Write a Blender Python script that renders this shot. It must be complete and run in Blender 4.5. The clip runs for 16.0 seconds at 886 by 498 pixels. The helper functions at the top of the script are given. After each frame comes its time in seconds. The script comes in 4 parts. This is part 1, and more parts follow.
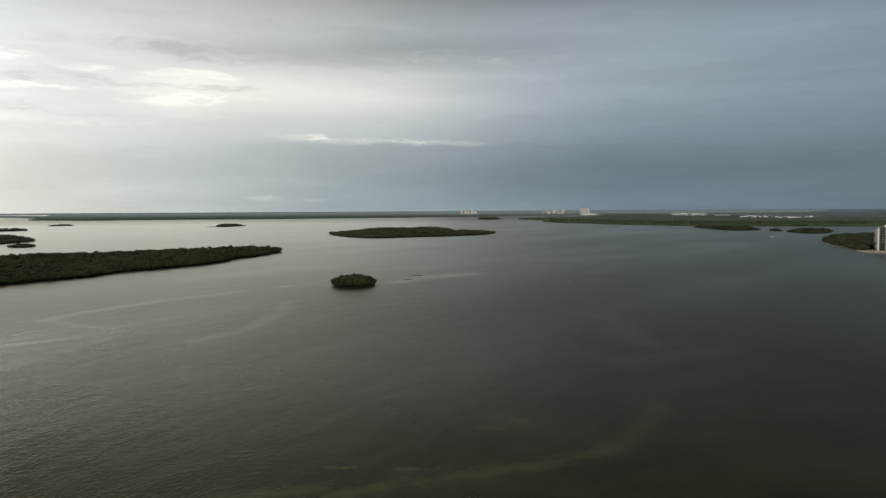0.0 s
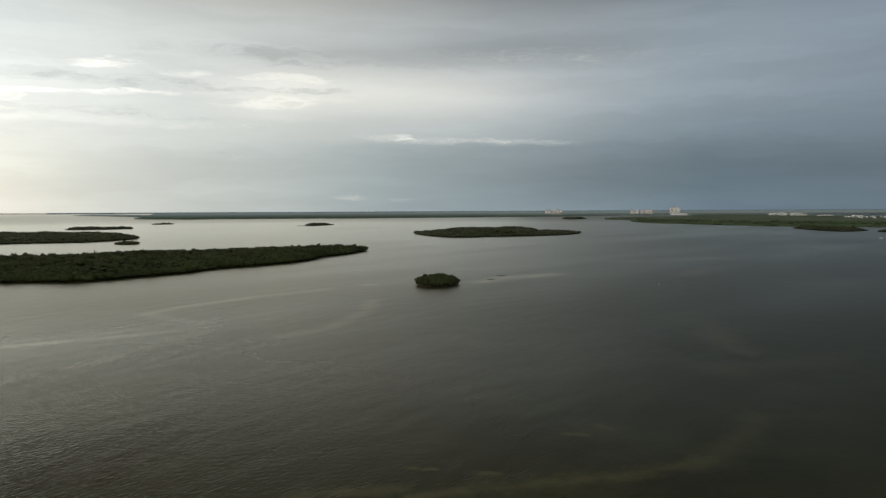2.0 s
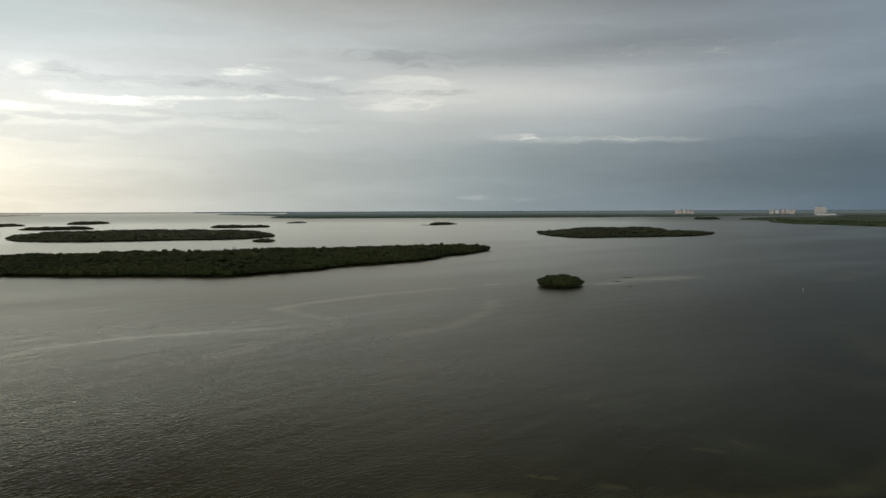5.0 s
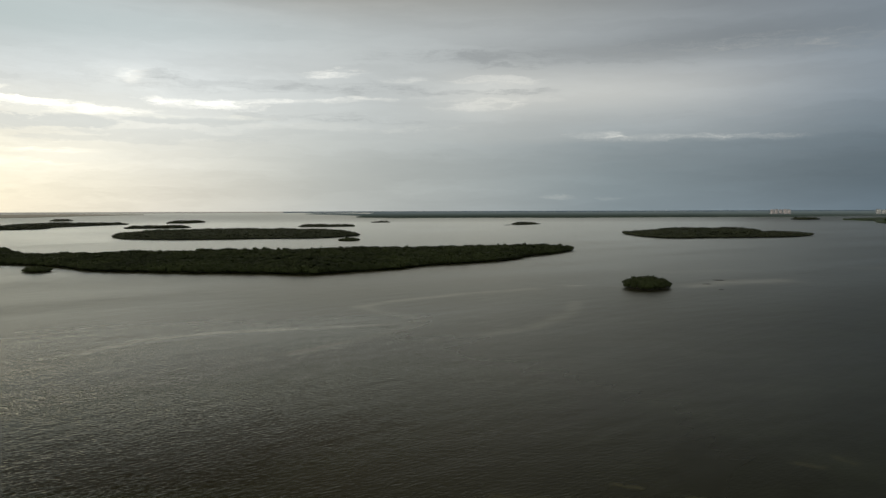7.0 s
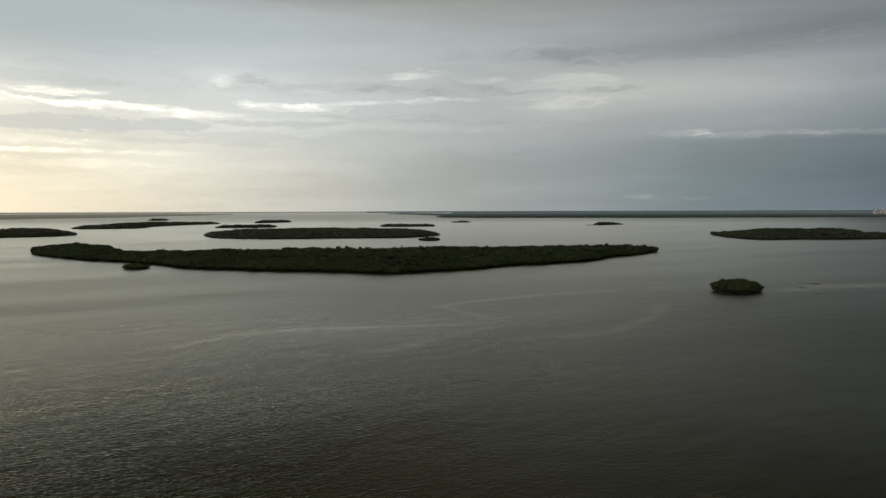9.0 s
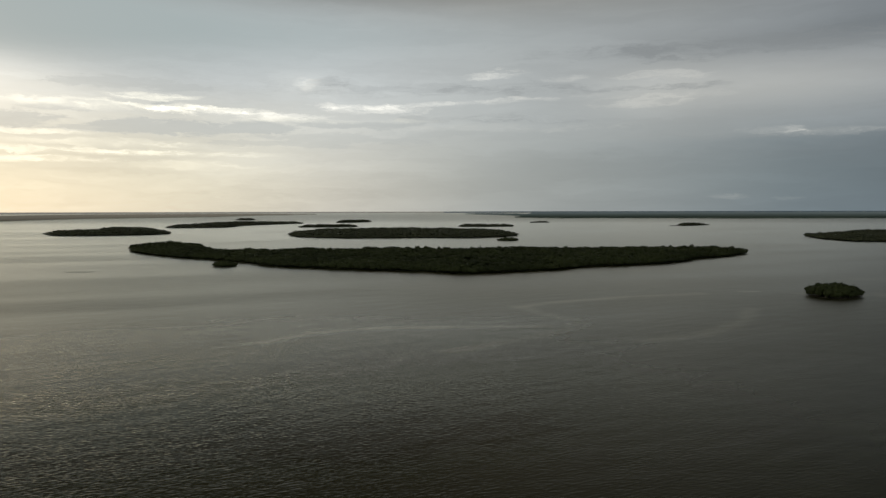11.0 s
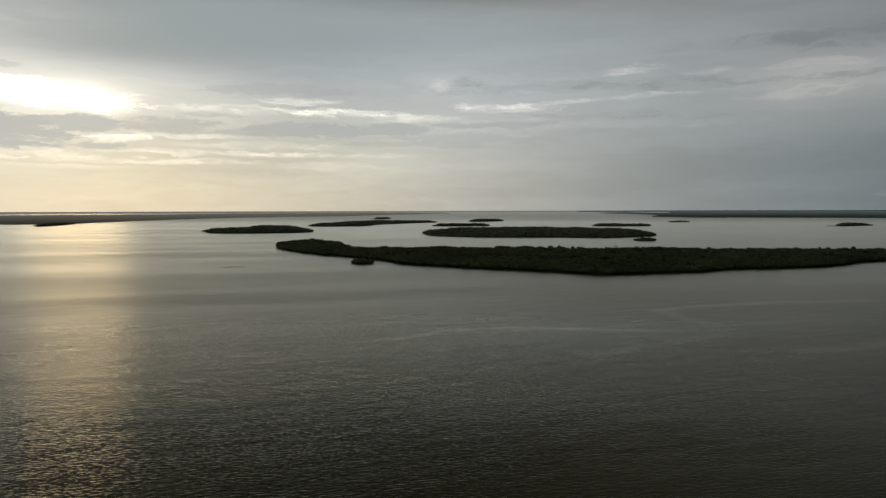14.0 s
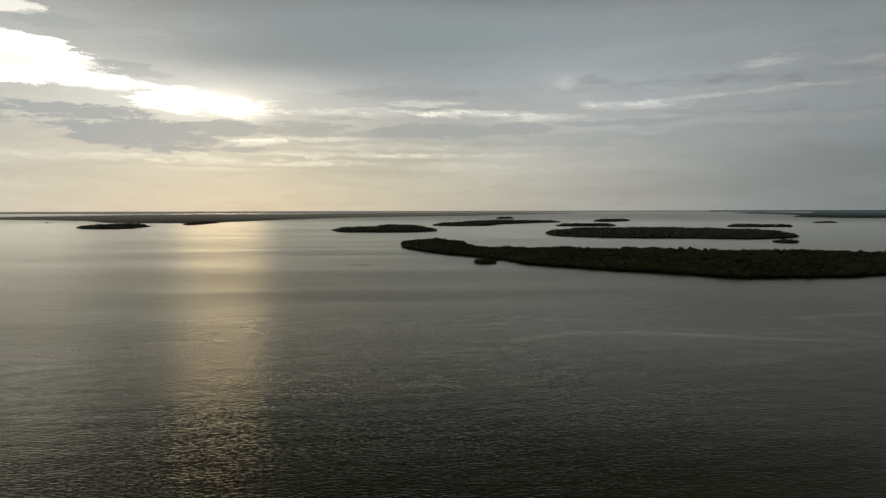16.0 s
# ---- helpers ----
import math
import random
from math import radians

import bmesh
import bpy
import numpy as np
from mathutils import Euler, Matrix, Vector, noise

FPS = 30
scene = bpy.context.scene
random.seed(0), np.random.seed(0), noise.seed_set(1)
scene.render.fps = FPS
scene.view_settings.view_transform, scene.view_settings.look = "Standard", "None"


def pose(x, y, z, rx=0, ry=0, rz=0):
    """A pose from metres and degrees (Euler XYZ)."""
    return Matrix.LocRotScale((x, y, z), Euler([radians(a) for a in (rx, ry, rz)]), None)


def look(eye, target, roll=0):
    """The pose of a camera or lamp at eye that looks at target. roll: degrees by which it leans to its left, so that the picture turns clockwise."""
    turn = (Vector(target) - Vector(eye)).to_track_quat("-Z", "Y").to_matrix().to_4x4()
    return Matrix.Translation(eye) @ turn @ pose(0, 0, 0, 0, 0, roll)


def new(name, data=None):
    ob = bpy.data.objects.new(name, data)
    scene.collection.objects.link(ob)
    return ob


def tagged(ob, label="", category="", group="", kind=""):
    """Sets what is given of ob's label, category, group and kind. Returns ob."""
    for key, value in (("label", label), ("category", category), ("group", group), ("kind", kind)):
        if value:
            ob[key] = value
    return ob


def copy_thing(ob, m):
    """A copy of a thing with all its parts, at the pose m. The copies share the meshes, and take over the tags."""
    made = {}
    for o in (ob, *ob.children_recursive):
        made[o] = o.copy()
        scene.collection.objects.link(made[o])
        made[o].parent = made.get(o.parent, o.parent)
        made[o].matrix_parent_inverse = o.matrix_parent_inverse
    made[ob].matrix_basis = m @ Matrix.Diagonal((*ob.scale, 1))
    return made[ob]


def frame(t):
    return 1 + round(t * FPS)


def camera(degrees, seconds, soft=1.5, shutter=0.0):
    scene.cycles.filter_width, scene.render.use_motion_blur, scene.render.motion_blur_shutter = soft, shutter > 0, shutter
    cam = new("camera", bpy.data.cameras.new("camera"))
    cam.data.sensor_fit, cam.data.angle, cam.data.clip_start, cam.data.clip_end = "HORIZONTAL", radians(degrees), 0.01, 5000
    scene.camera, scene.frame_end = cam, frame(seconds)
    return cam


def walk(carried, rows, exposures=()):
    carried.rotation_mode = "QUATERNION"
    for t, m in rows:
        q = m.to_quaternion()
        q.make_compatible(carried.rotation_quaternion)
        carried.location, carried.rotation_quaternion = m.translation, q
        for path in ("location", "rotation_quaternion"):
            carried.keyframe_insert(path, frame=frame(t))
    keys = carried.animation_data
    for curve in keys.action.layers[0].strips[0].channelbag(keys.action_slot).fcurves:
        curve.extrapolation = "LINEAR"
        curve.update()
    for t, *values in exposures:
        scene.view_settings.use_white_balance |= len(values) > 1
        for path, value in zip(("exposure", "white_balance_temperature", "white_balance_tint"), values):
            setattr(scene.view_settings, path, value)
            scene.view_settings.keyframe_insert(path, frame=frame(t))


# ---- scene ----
# ---------------------------------------------------------------- camera
EYE = 50.0
cam = camera(64.0, 16.0)
ROWS = [  # seconds, x, y, yaw, pitch, roll
    (0.0, -0.03, 0.06, 0.00, -3.09, 0.32),
    (0.5, -0.00, 0.59, 1.68, -3.09, 0.32),
    (1.0, -0.00, 1.18, 3.37, -3.08, 0.32),
    (1.5, -0.02, 1.81, 5.08, -3.08, 0.27),
    (2.0, -0.06, 2.44, 6.78, -3.09, 0.27),
    (2.5, -0.10, 3.08, 8.32, -3.10, 0.22),
    (3.0, -0.15, 3.69, 9.98, -3.10, 0.22),
    (3.5, -0.20, 4.28, 11.66, -3.10, 0.22),
    (4.0, -0.26, 4.83, 13.33, -3.09, 0.21),
    (6.5, -0.59, 6.88, 21.70, -3.09, 0.19),
    (7.0, -0.68, 7.14, 23.35, -3.09, 0.17),
    (7.5, -0.77, 7.37, 25.01, -3.09, 0.17),
    (8.0, -0.88, 7.56, 26.62, -3.08, 0.18),
    (8.5, -1.00, 7.73, 28.21, -3.08, 0.15),
    (9.0, -1.15, 7.86, 29.79, -3.08, 0.16),
    (11.5, -2.22, 8.43, 37.71, -3.07, 0.12),
    (12.0, -2.52, 8.56, 39.37, -3.09, 0.14),
    (12.5, -2.85, 8.71, 41.17, -3.10, 0.14),
    (13.0, -3.21, 8.88, 43.02, -3.10, 0.13),
    (13.5, -3.60, 9.06, 44.86, -3.11, 0.14),
    (14.0, -4.01, 9.27, 46.73, -3.11, 0.13),
    (14.5, -4.44, 9.50, 49.06, -3.12, 0.12),
    (15.0, -4.89, 9.74, 51.70, -3.11, 0.14),
    (15.5, -5.35, 10.00, 54.34, -3.10, 0.13),
    (16.0, -5.81, 10.25, 56.61, -3.11, 0.12),
]
EXPOSURES = [(0.0, 0.52, 7050, 10), (3.5, 0.20, 6950, 10), (7.0, -0.06, 6800, 10), (9.0, -0.25, 6780, 10), (12.5, -0.56, 6680, 10), (14.5, -0.80, 6620, 10), (16.0, -0.95, 6600, 10)]
walk(cam, [(t, pose(x, y, EYE, 90 + pitch, roll, yaw)) for t, x, y, yaw, pitch, roll in ROWS], EXPOSURES)

MID = Vector((-3.0, 8.0, 0.0))  # middle of the flight
SUN_AZ, SUN_EL = 74.0, 8.0      # degrees left of the first heading, degrees up


# ---------------------------------------------------------------- node helpers
class Net:
    """Short hand for building a node tree."""

    def __init__(self, tree):
        self.tree = tree
        tree.nodes.clear()

    def node(self, kind, **sockets):
        n = self.tree.nodes.new(kind)
        for k, v in sockets.items():
            self.put(n.inputs[k.replace("_", " ")], v)
        return n

    def put(self, socket, v):
        if isinstance(v, bpy.types.NodeSocket):
            self.tree.links.new(v, socket)
        elif v is not None:
            socket.default_value = v

    def math(self, op, a, b=None, c=None, clamp=False):
        n = self.tree.nodes.new("ShaderNodeMath")
        n.operation, n.use_clamp = op, clamp
        for s, v in zip(n.inputs, (a, b, c)):
            self.put(s, v)
        return n.outputs[0]

    def step(self, v, a, b, lo=0.0, hi=1.0):
        n = self.node("ShaderNodeMapRange", Value=v)
        n.interpolation_type = "SMOOTHSTEP"
        for s, x in zip(list(n.inputs)[1:5], (a, b, lo, hi)):
            s.default_value = x
        return n.outputs[0]

    def mix(self, f, a, b, blend="MIX"):
        n = self.tree.nodes.new("ShaderNodeMix")
        n.data_type, n.blend_type = "RGBA", blend
        self.put(n.inputs[0], f)
        self.put(n.inputs[6], a)
        self.put(n.inputs[7], b)
        return n.outputs[2]

    def noise(self, vec, scale, detail=3.0, rough=0.5, distort=0.0):
        n = self.node("ShaderNodeTexNoise", Vector=vec, Scale=scale, Detail=detail, Roughness=rough, Distortion=distort)
        return n.outputs[0]

    def stretch(self, vec, scale, turn=0.0, move=(0, 0, 0)):
        n = self.node("ShaderNodeMapping", Vector=vec, Location=move, Rotation=(0, 0, radians(turn)), Scale=scale)
        return n.outputs[0]

    def ramp(self, f, stops):
        n = self.node("ShaderNodeValToRGB", Fac=f)
        el = n.color_ramp.elements
        while len(el) < len(stops):
            el.new(0.5)
        for e, (p, c) in zip(el, stops):
            e.position, e.color = p, (*c, 1)
        return n.outputs[0]

    def join(self, x, y, z=0.0):
        return self.node("ShaderNodeCombineXYZ", X=x, Y=y, Z=z).outputs[0]


# ---------------------------------------------------------------- sky
def make_sky():
    w = bpy.data.worlds.new("sky")
    w.use_nodes = True
    scene.world = w
    n = Net(w.node_tree)
    way = n.node("ShaderNodeTexCoord").outputs["Generated"]
    xyz = n.node("ShaderNodeSeparateXYZ", Vector=way)
    x, y, z = xyz.outputs
    az = n.math("MULTIPLY", n.math("ARCTAN2", n.math("MULTIPLY", x, -1.0), y), 57.2958)
    el = n.math("MULTIPLY", n.math("ARCSINE", z), 57.2958)
    # clouds wander off straight lines
    flat = n.join(n.math("MULTIPLY", az, 0.09), n.math("MULTIPLY", el, 0.42))
    wob = n.math("SUBTRACT", n.noise(flat, 2.6, 6.0, 0.62), 0.5)
    wob2 = n.math("SUBTRACT", n.noise(n.stretch(flat, (1, 1, 1), 0, (7, 3, 1)), 3.4, 7.0, 0.64), 0.5)
    az2 = n.math("MULTIPLY_ADD", wob, 7.0, az)
    el2 = n.math("MULTIPLY_ADD", wob2, 1.9, el)
    tatter = n.math("SUBTRACT", n.noise(n.join(n.math("MULTIPLY", az2, 0.16), n.math("MULTIPLY", el2, 1.1)), 1.7, 8.0, 0.66), 0.5)
    strands = n.step(n.noise(n.join(n.math("MULTIPLY", az2, 0.12), n.math("MULTIPLY", el2, 1.5)), 1.9, 7.0, 0.62), 0.34, 0.62, 0.4, 1.2)
    # the edge of a single cloud strays less
    az3 = n.math("MULTIPLY_ADD", wob, 2.6, az)
    el3 = n.math("MULTIPLY_ADD", wob2, 0.8, el)
    turn = n.math("MULTIPLY_ADD", az, 1 / 360, 0.5)

    def ring(stops):
        return n.ramp(turn, [((a + 180) / 360, c) for a, c in stops])

    low = ring([(-180, (.74, .77, .79)), (-110, (.66, .7, .73)), (-75, (.35, .37, .38)), (-45, (.09, .13, .172)), (-32, (.09, .13, .172)), (-14, (.11, .168, .225)), (0, (.20, .267, .32)), (10, (.25, .318, .362)), (20, (.355, .41, .435)),
                (32, (.45, .492, .495)), (45, (.62, .625, .575)), (56, (.78, .762, .635)), (70, (.935, .885, .70)), (88, (.955, .92, .77)), (125, (.85, .82, .75)), (180, (.74, .77, .79))])
    high = ring([(-180, (.75, .78, .81)), (-110, (.67, .71, .75)), (-75, (.4, .43, .45)), (-45, (.15, .20, .26)), (-32, (.15, .20, .26)), (-14, (.21, .265, .325)), (0, (.295, .34, .385)), (17, (.415, .455, .48)),
                 (32, (.54, .59, .615)), (45, (.53, .585, .62)), (56, (.51, .56, .59)), (70, (.55, .59, .605)), (88, (.74, .75, .73)), (125, (.75, .75, .73)), (180, (.75, .78, .81))])
    over = ring([(-180, (.5, .5, .5)), (-110, (.42, .42, .42)), (-75, (.12, .12, .12)), (-45, (.015, .02, .028)), (-25, (.015, .02, .028)), (-10, (.03, .036, .044)), (3, (.10, .108, .112)), (18, (.25, .25, .225)),
                 (32, (.22, .2, .158)), (45, (.085, .072, .046)), (62, (.04, .032, .018)), (74, (.06, .048, .028)), (86, (.33, .29, .22)), (95, (.46, .42, .34)), (120, (.42, .4, .36)), (180, (.5, .5, .5))])
    sky = n.mix(n.step(el2, 1.0, 10.5), low, high)
    # dark sky above the view, added to darken the water's reflection
    sky = n.mix(n.step(el, 13.0, 19.5), sky, over)
    # brighter zenith out of view, added to light the canopy tops
    sky = n.mix(n.step(el, 45.0, 72.0), sky, (.34, .36, .37, 1))
    # streaks of thicker and thinner cloud
    streak = n.noise(n.join(n.math("MULTIPLY", az2, 0.035), n.math("MULTIPLY", el2, 0.34)), 1.3, 6.0, 0.52)
    rough_air = n.step(az, 25.0, 60.0, 0.05, 0.34)
    gain = n.math("MULTIPLY_ADD", tatter, rough_air, n.step(streak, 0.28, 0.74, 0.92, 1.08))
    sky = n.mix(1.0, sky, n.join(gain, gain, gain), "MULTIPLY")

    def blots(rows, edge="soft"):
        """Cloud shapes: azimuth, elevation, half width, half height, strength, slope; soft, frayed or firm at the edge."""
        total = None
        for a, e, wa, we, k, *slope in rows:
            da = n.math("SUBTRACT", az if edge == "soft" else az3, a)
            de = n.math("SUBTRACT", el if edge == "soft" else el3, e)
            if slope:
                de = n.math("MULTIPLY_ADD", da, -slope[0], de)
            u, v = n.math("DIVIDE", da, wa), n.math("DIVIDE", de, we)
            r = n.math("ADD", n.math("MULTIPLY", u, u), n.math("MULTIPLY", v, v))
            if edge == "soft":
                g = n.math("EXPONENT", n.math("MULTIPLY", r, -0.8))
            elif edge == "frayed":
                g = n.step(n.math("MULTIPLY_ADD", tatter, 11.0, r), 2.2, -0.9)
            else:
                g = n.step(n.math("MULTIPLY_ADD", tatter, 6.0, r), 1.45, 0.7)
            g = n.math("MULTIPLY", g, k)
            total = g if total is None else n.math("MAXIMUM" if edge == "firm" else "ADD", total, g)
        return n.math("MULTIPLY", total, strands) if edge == "frayed" else total

    def grey(v):
        return n.join(v, v, v)

    def dimmed(c, v):
        return n.mix(1.0, c, grey(n.math("SUBTRACT", 1.0, v, clamp=True)), "MULTIPLY")

    def lit(c, v, tint):
        return n.mix(1.0, c, n.mix(1.0, grey(v), (*tint, 1), "MULTIPLY"), "ADD")

    # broad thick and thin places
    sky = dimmed(sky, blots([(3, 12.4, 12, 1.3, .17), (17, 12.5, 8, .8, .08), (-6, 3.0, 12, 2.6, .26), (-24, 4, 12, 3, .15), (-2, 14.5, 8, 2.2, .12), (4, 3.2, 10, 1.6, .06)]))
    sky = lit(sky, blots([(8, 9.0, 9, 1.6, .11), (20, 9, 4, 1.5, .09), (13, 9.2, 7, 1.3, .06), (47, 9.9, 2.5, .8, .08), (78, 8.4, 9, 3, .45), (64, 8, 6, 1.6, .16), (74, 3, 9, 2.6, .0), (69, 9.6, 5, 1.4, .14), (53, 3.2, 6, 1.5, .03), (50, 7.6, 9, 1.6, .07), (43, 8, 13, 5, .07), (49, 5.5, 7, 2, .05)]), (1, .95, .82))
    # the lit shelf of cloud that ends in a line over clear grey air
    shelf = n.math("MULTIPLY", n.step(el3, 5.0, 5.7), n.step(el3, 12.2, 10.6))
    shelf = n.math("MULTIPLY", shelf, n.math("MULTIPLY", n.step(az, -9.0, 6.0), n.step(az, 30.0, 18.0)))
    sky = lit(sky, n.math("MULTIPLY", shelf, 0.055), (1, .95, .84))
    # the heavy grey mass overhead and the ragged banks below it
    sky = n.mix(blots([(65, 13.9, 11, 2.8, .85), (54, 13.4, 12, 2.2, .45), (72, 11.6, 7, 1.0, .35), (42, 13.6, 12, 1.4, .3)]), sky, (.402, .478, .503, 1))
    sky = n.mix(blots([(16.8, 9.35, 2.3, .22, .4), (24.7, 9.4, 3.8, .3, .25), (8.5, 11.9, 12, .7, .4, .01), (-3, 11.7, 8, .5, .25), (15, 12.0, 12, .6, .3), (45.0, 10.15, 1.7, .3, .45), (38, 9.6, 9, .5, .25), (29, 9.5, 6, .35, .2), (33, 7.3, 6, .3, .25), (1, 7.2, 5, .25, .2), (27, 7.0, 5, .25, .2)], "frayed"), sky, (.32, .35, .372, 1))
    sky = n.mix(blots([(67.3, 6.4, 3.4, .62, .5), (57.7, 6.25, 5.0, .55, .62), (51.4, 6.5, 3.6, .42, .6), (44.7, 5.7, 6.5, .42, .3), (43, 6.85, 4.9, .32, .5), (57.5, 8.05, .9, .18, .75), (60, 9.3, 5, .4, .35), (62.3, 6.0, 2.6, .3, .45), (36, 6.2, 5, .25, .2), (48.5, 5.3, 5, .22, .25), (64.5, 7.3, 2.2, .2, .35)], "firm"), sky, (.50, .545, .56, 1))
    # thin places where the light comes through
    sky = lit(sky, blots([(19.3, 10.2, 2.4, .36, .13), (20.4, 8.25, 3.1, .40, .13), (17, 8.7, 2.6, .3, .08), (11.2, 5.85, 1.9, .22, .24), (5.9, 5.55, 4.6, .2, .12), (0.2, 5.35, 3.6, .2, .07), (14, 1.1, 1.1, .17, .07), (10.1, .95, .9, .13, .05), (32, 10.7, 2.0, .3, .24), (26.2, 10.28, 1.3, .16, .14),
                          (42, 8.1, 3.2, .38, .38), (36, 8.5, 8.5, .17, .24, -.045), (46.8, 9.95, .8, .42, .26), (52.8, 7.5, 2.9, .32, .30, .05), (49.9, 7.4, 4, .16, .25), (30, 6.6, 8, .25, .07)], "frayed"), (1, .95, .84))
    sky = lit(sky, blots([(56.7, 7.8, 2.2, .36, .28), (58.1, 8.45, 3.0, .3, .42), (54.1, 7.65, 3.3, .24, .32), (51.4, 4.3, 2.4, .16, .16), (56.5, 3.5, 4.4, .28, .16), (71.6, 5.3, 2.4, .24, 1.0), (70.2, 3.75, 7.7, .2, .42), (64.9, 4.4, 7.1, .22, .4), (66.7, 5.65, 4, .18, .38), (61, 5.0, 6, .26, .24), (72.6, 7.7, 3, .7, .6), (64, 7.7, 4.5, .3, .3), (80, 4.1, 8, .3, .3), (47.5, 7.1, 7, .18, .22), (58, 4.3, 5, .16, .18), (75, 3.2, 6, .16, .2)], "frayed"), (1, .95, .76))
    sky = lit(sky, blots([(76.0, 8.25, 4.6, .82, 1.15, .10), (82.0, 9.3, 4.6, .55, 1.1, .06), (85.9, 10.85, 4.0, 1.1, 2.0, .16), (88.4, 9.5, 2.6, .9, 1.5), (87.7, 13.75, 2.1, .36, .8), (94, 10.5, 5, 2, 2.0)], "firm"), (1, .95, .80))
    sky = lit(sky, blots([(74.4, 8.3, 2.8, .8, .9)]), (1, .9, .66))
    sky = n.mix(blots([(79.2, 5.75, 5.6, 1.05, .97, .05), (84.6, 7.1, 5.2, .55, .9), (74.2, 6.25, 2.8, .7, .85), (72.5, 4.8, 2.2, .16, .7), (81.3, 10.6, 2.3, .26, .55), (87.3, 10.3, 1.0, .3, .5), (79.6, 10.0, 2.3, .3, .4), (93, 6.6, 5, .9, .8), (85.3, 13.1, 2.4, .5, .5), (80.5, 4.3, 4, .12, .3)], "firm"), sky, (.60, .655, .66, 1))
    # the cloud lets more light through towards the sun
    thin = n.math("MULTIPLY", n.step(az, 26.0, 62.0, 0.95, 1.15), n.step(az, -4.0, 10.0, 1.04, 1.0))
    off = n.math("DIVIDE", n.math("SUBTRACT", az, 45.0), 13.0)
    thin = n.math("MULTIPLY", thin, n.math("MULTIPLY_ADD", n.math("EXPONENT", n.math("MULTIPLY", n.math("MULTIPLY", off, off), -1.0)), 0.09, 1.0))
    sky = n.mix(1.0, sky, grey(thin), "MULTIPLY")
    # hazy land past the edge of sight
    sky = n.mix(n.step(el, -0.12, -0.02), n.mix(1.0, low, (.28, .3, .28, 1), "MULTIPLY"), sky)
    clear = n.node("ShaderNodeTexSky")
    clear.sky_type, clear.sun_disc, clear.sun_elevation, clear.sun_rotation = "NISHITA", False, radians(SUN_EL), radians(-SUN_AZ)
    both = n.node("ShaderNodeAddShader")
    n.put(both.inputs[0], n.node("ShaderNodeBackground", Color=sky, Strength=1.0).outputs[0])
    n.put(both.inputs[1], n.node("ShaderNodeBackground", Color=clear.outputs[0], Strength=0.004).outputs[0])
    n.node("ShaderNodeOutputWorld", Surface=both.outputs[0])


make_sky()
lamp = bpy.data.lights.new("sun", "SUN")
lamp.energy, lamp.angle, lamp.color = 0.028, radians(7), (1.0, 0.70, 0.34)
a, e = radians(SUN_AZ), radians(SUN_EL)
new("sun", lamp).matrix_world = look((0, 0, 0), (math.sin(a) * math.cos(e), -math.cos(a) * math.cos(e), -math.sin(e)))


# ---------------------------------------------------------------- materials
def material(name, build):
    m = bpy.data.materials.new(name)
    m.use_nodes = True
    n = Net(m.node_tree)
    shader = build(n)
    n.node("ShaderNodeOutputMaterial", Surface=shader)
    return m


def where(n):
    return n.node("ShaderNodeNewGeometry").outputs["Position"]


def bumped(n, height, strength, distance):
    return n.node("ShaderNodeBump", Height=height, Strength=strength, Distance=distance).outputs[0]


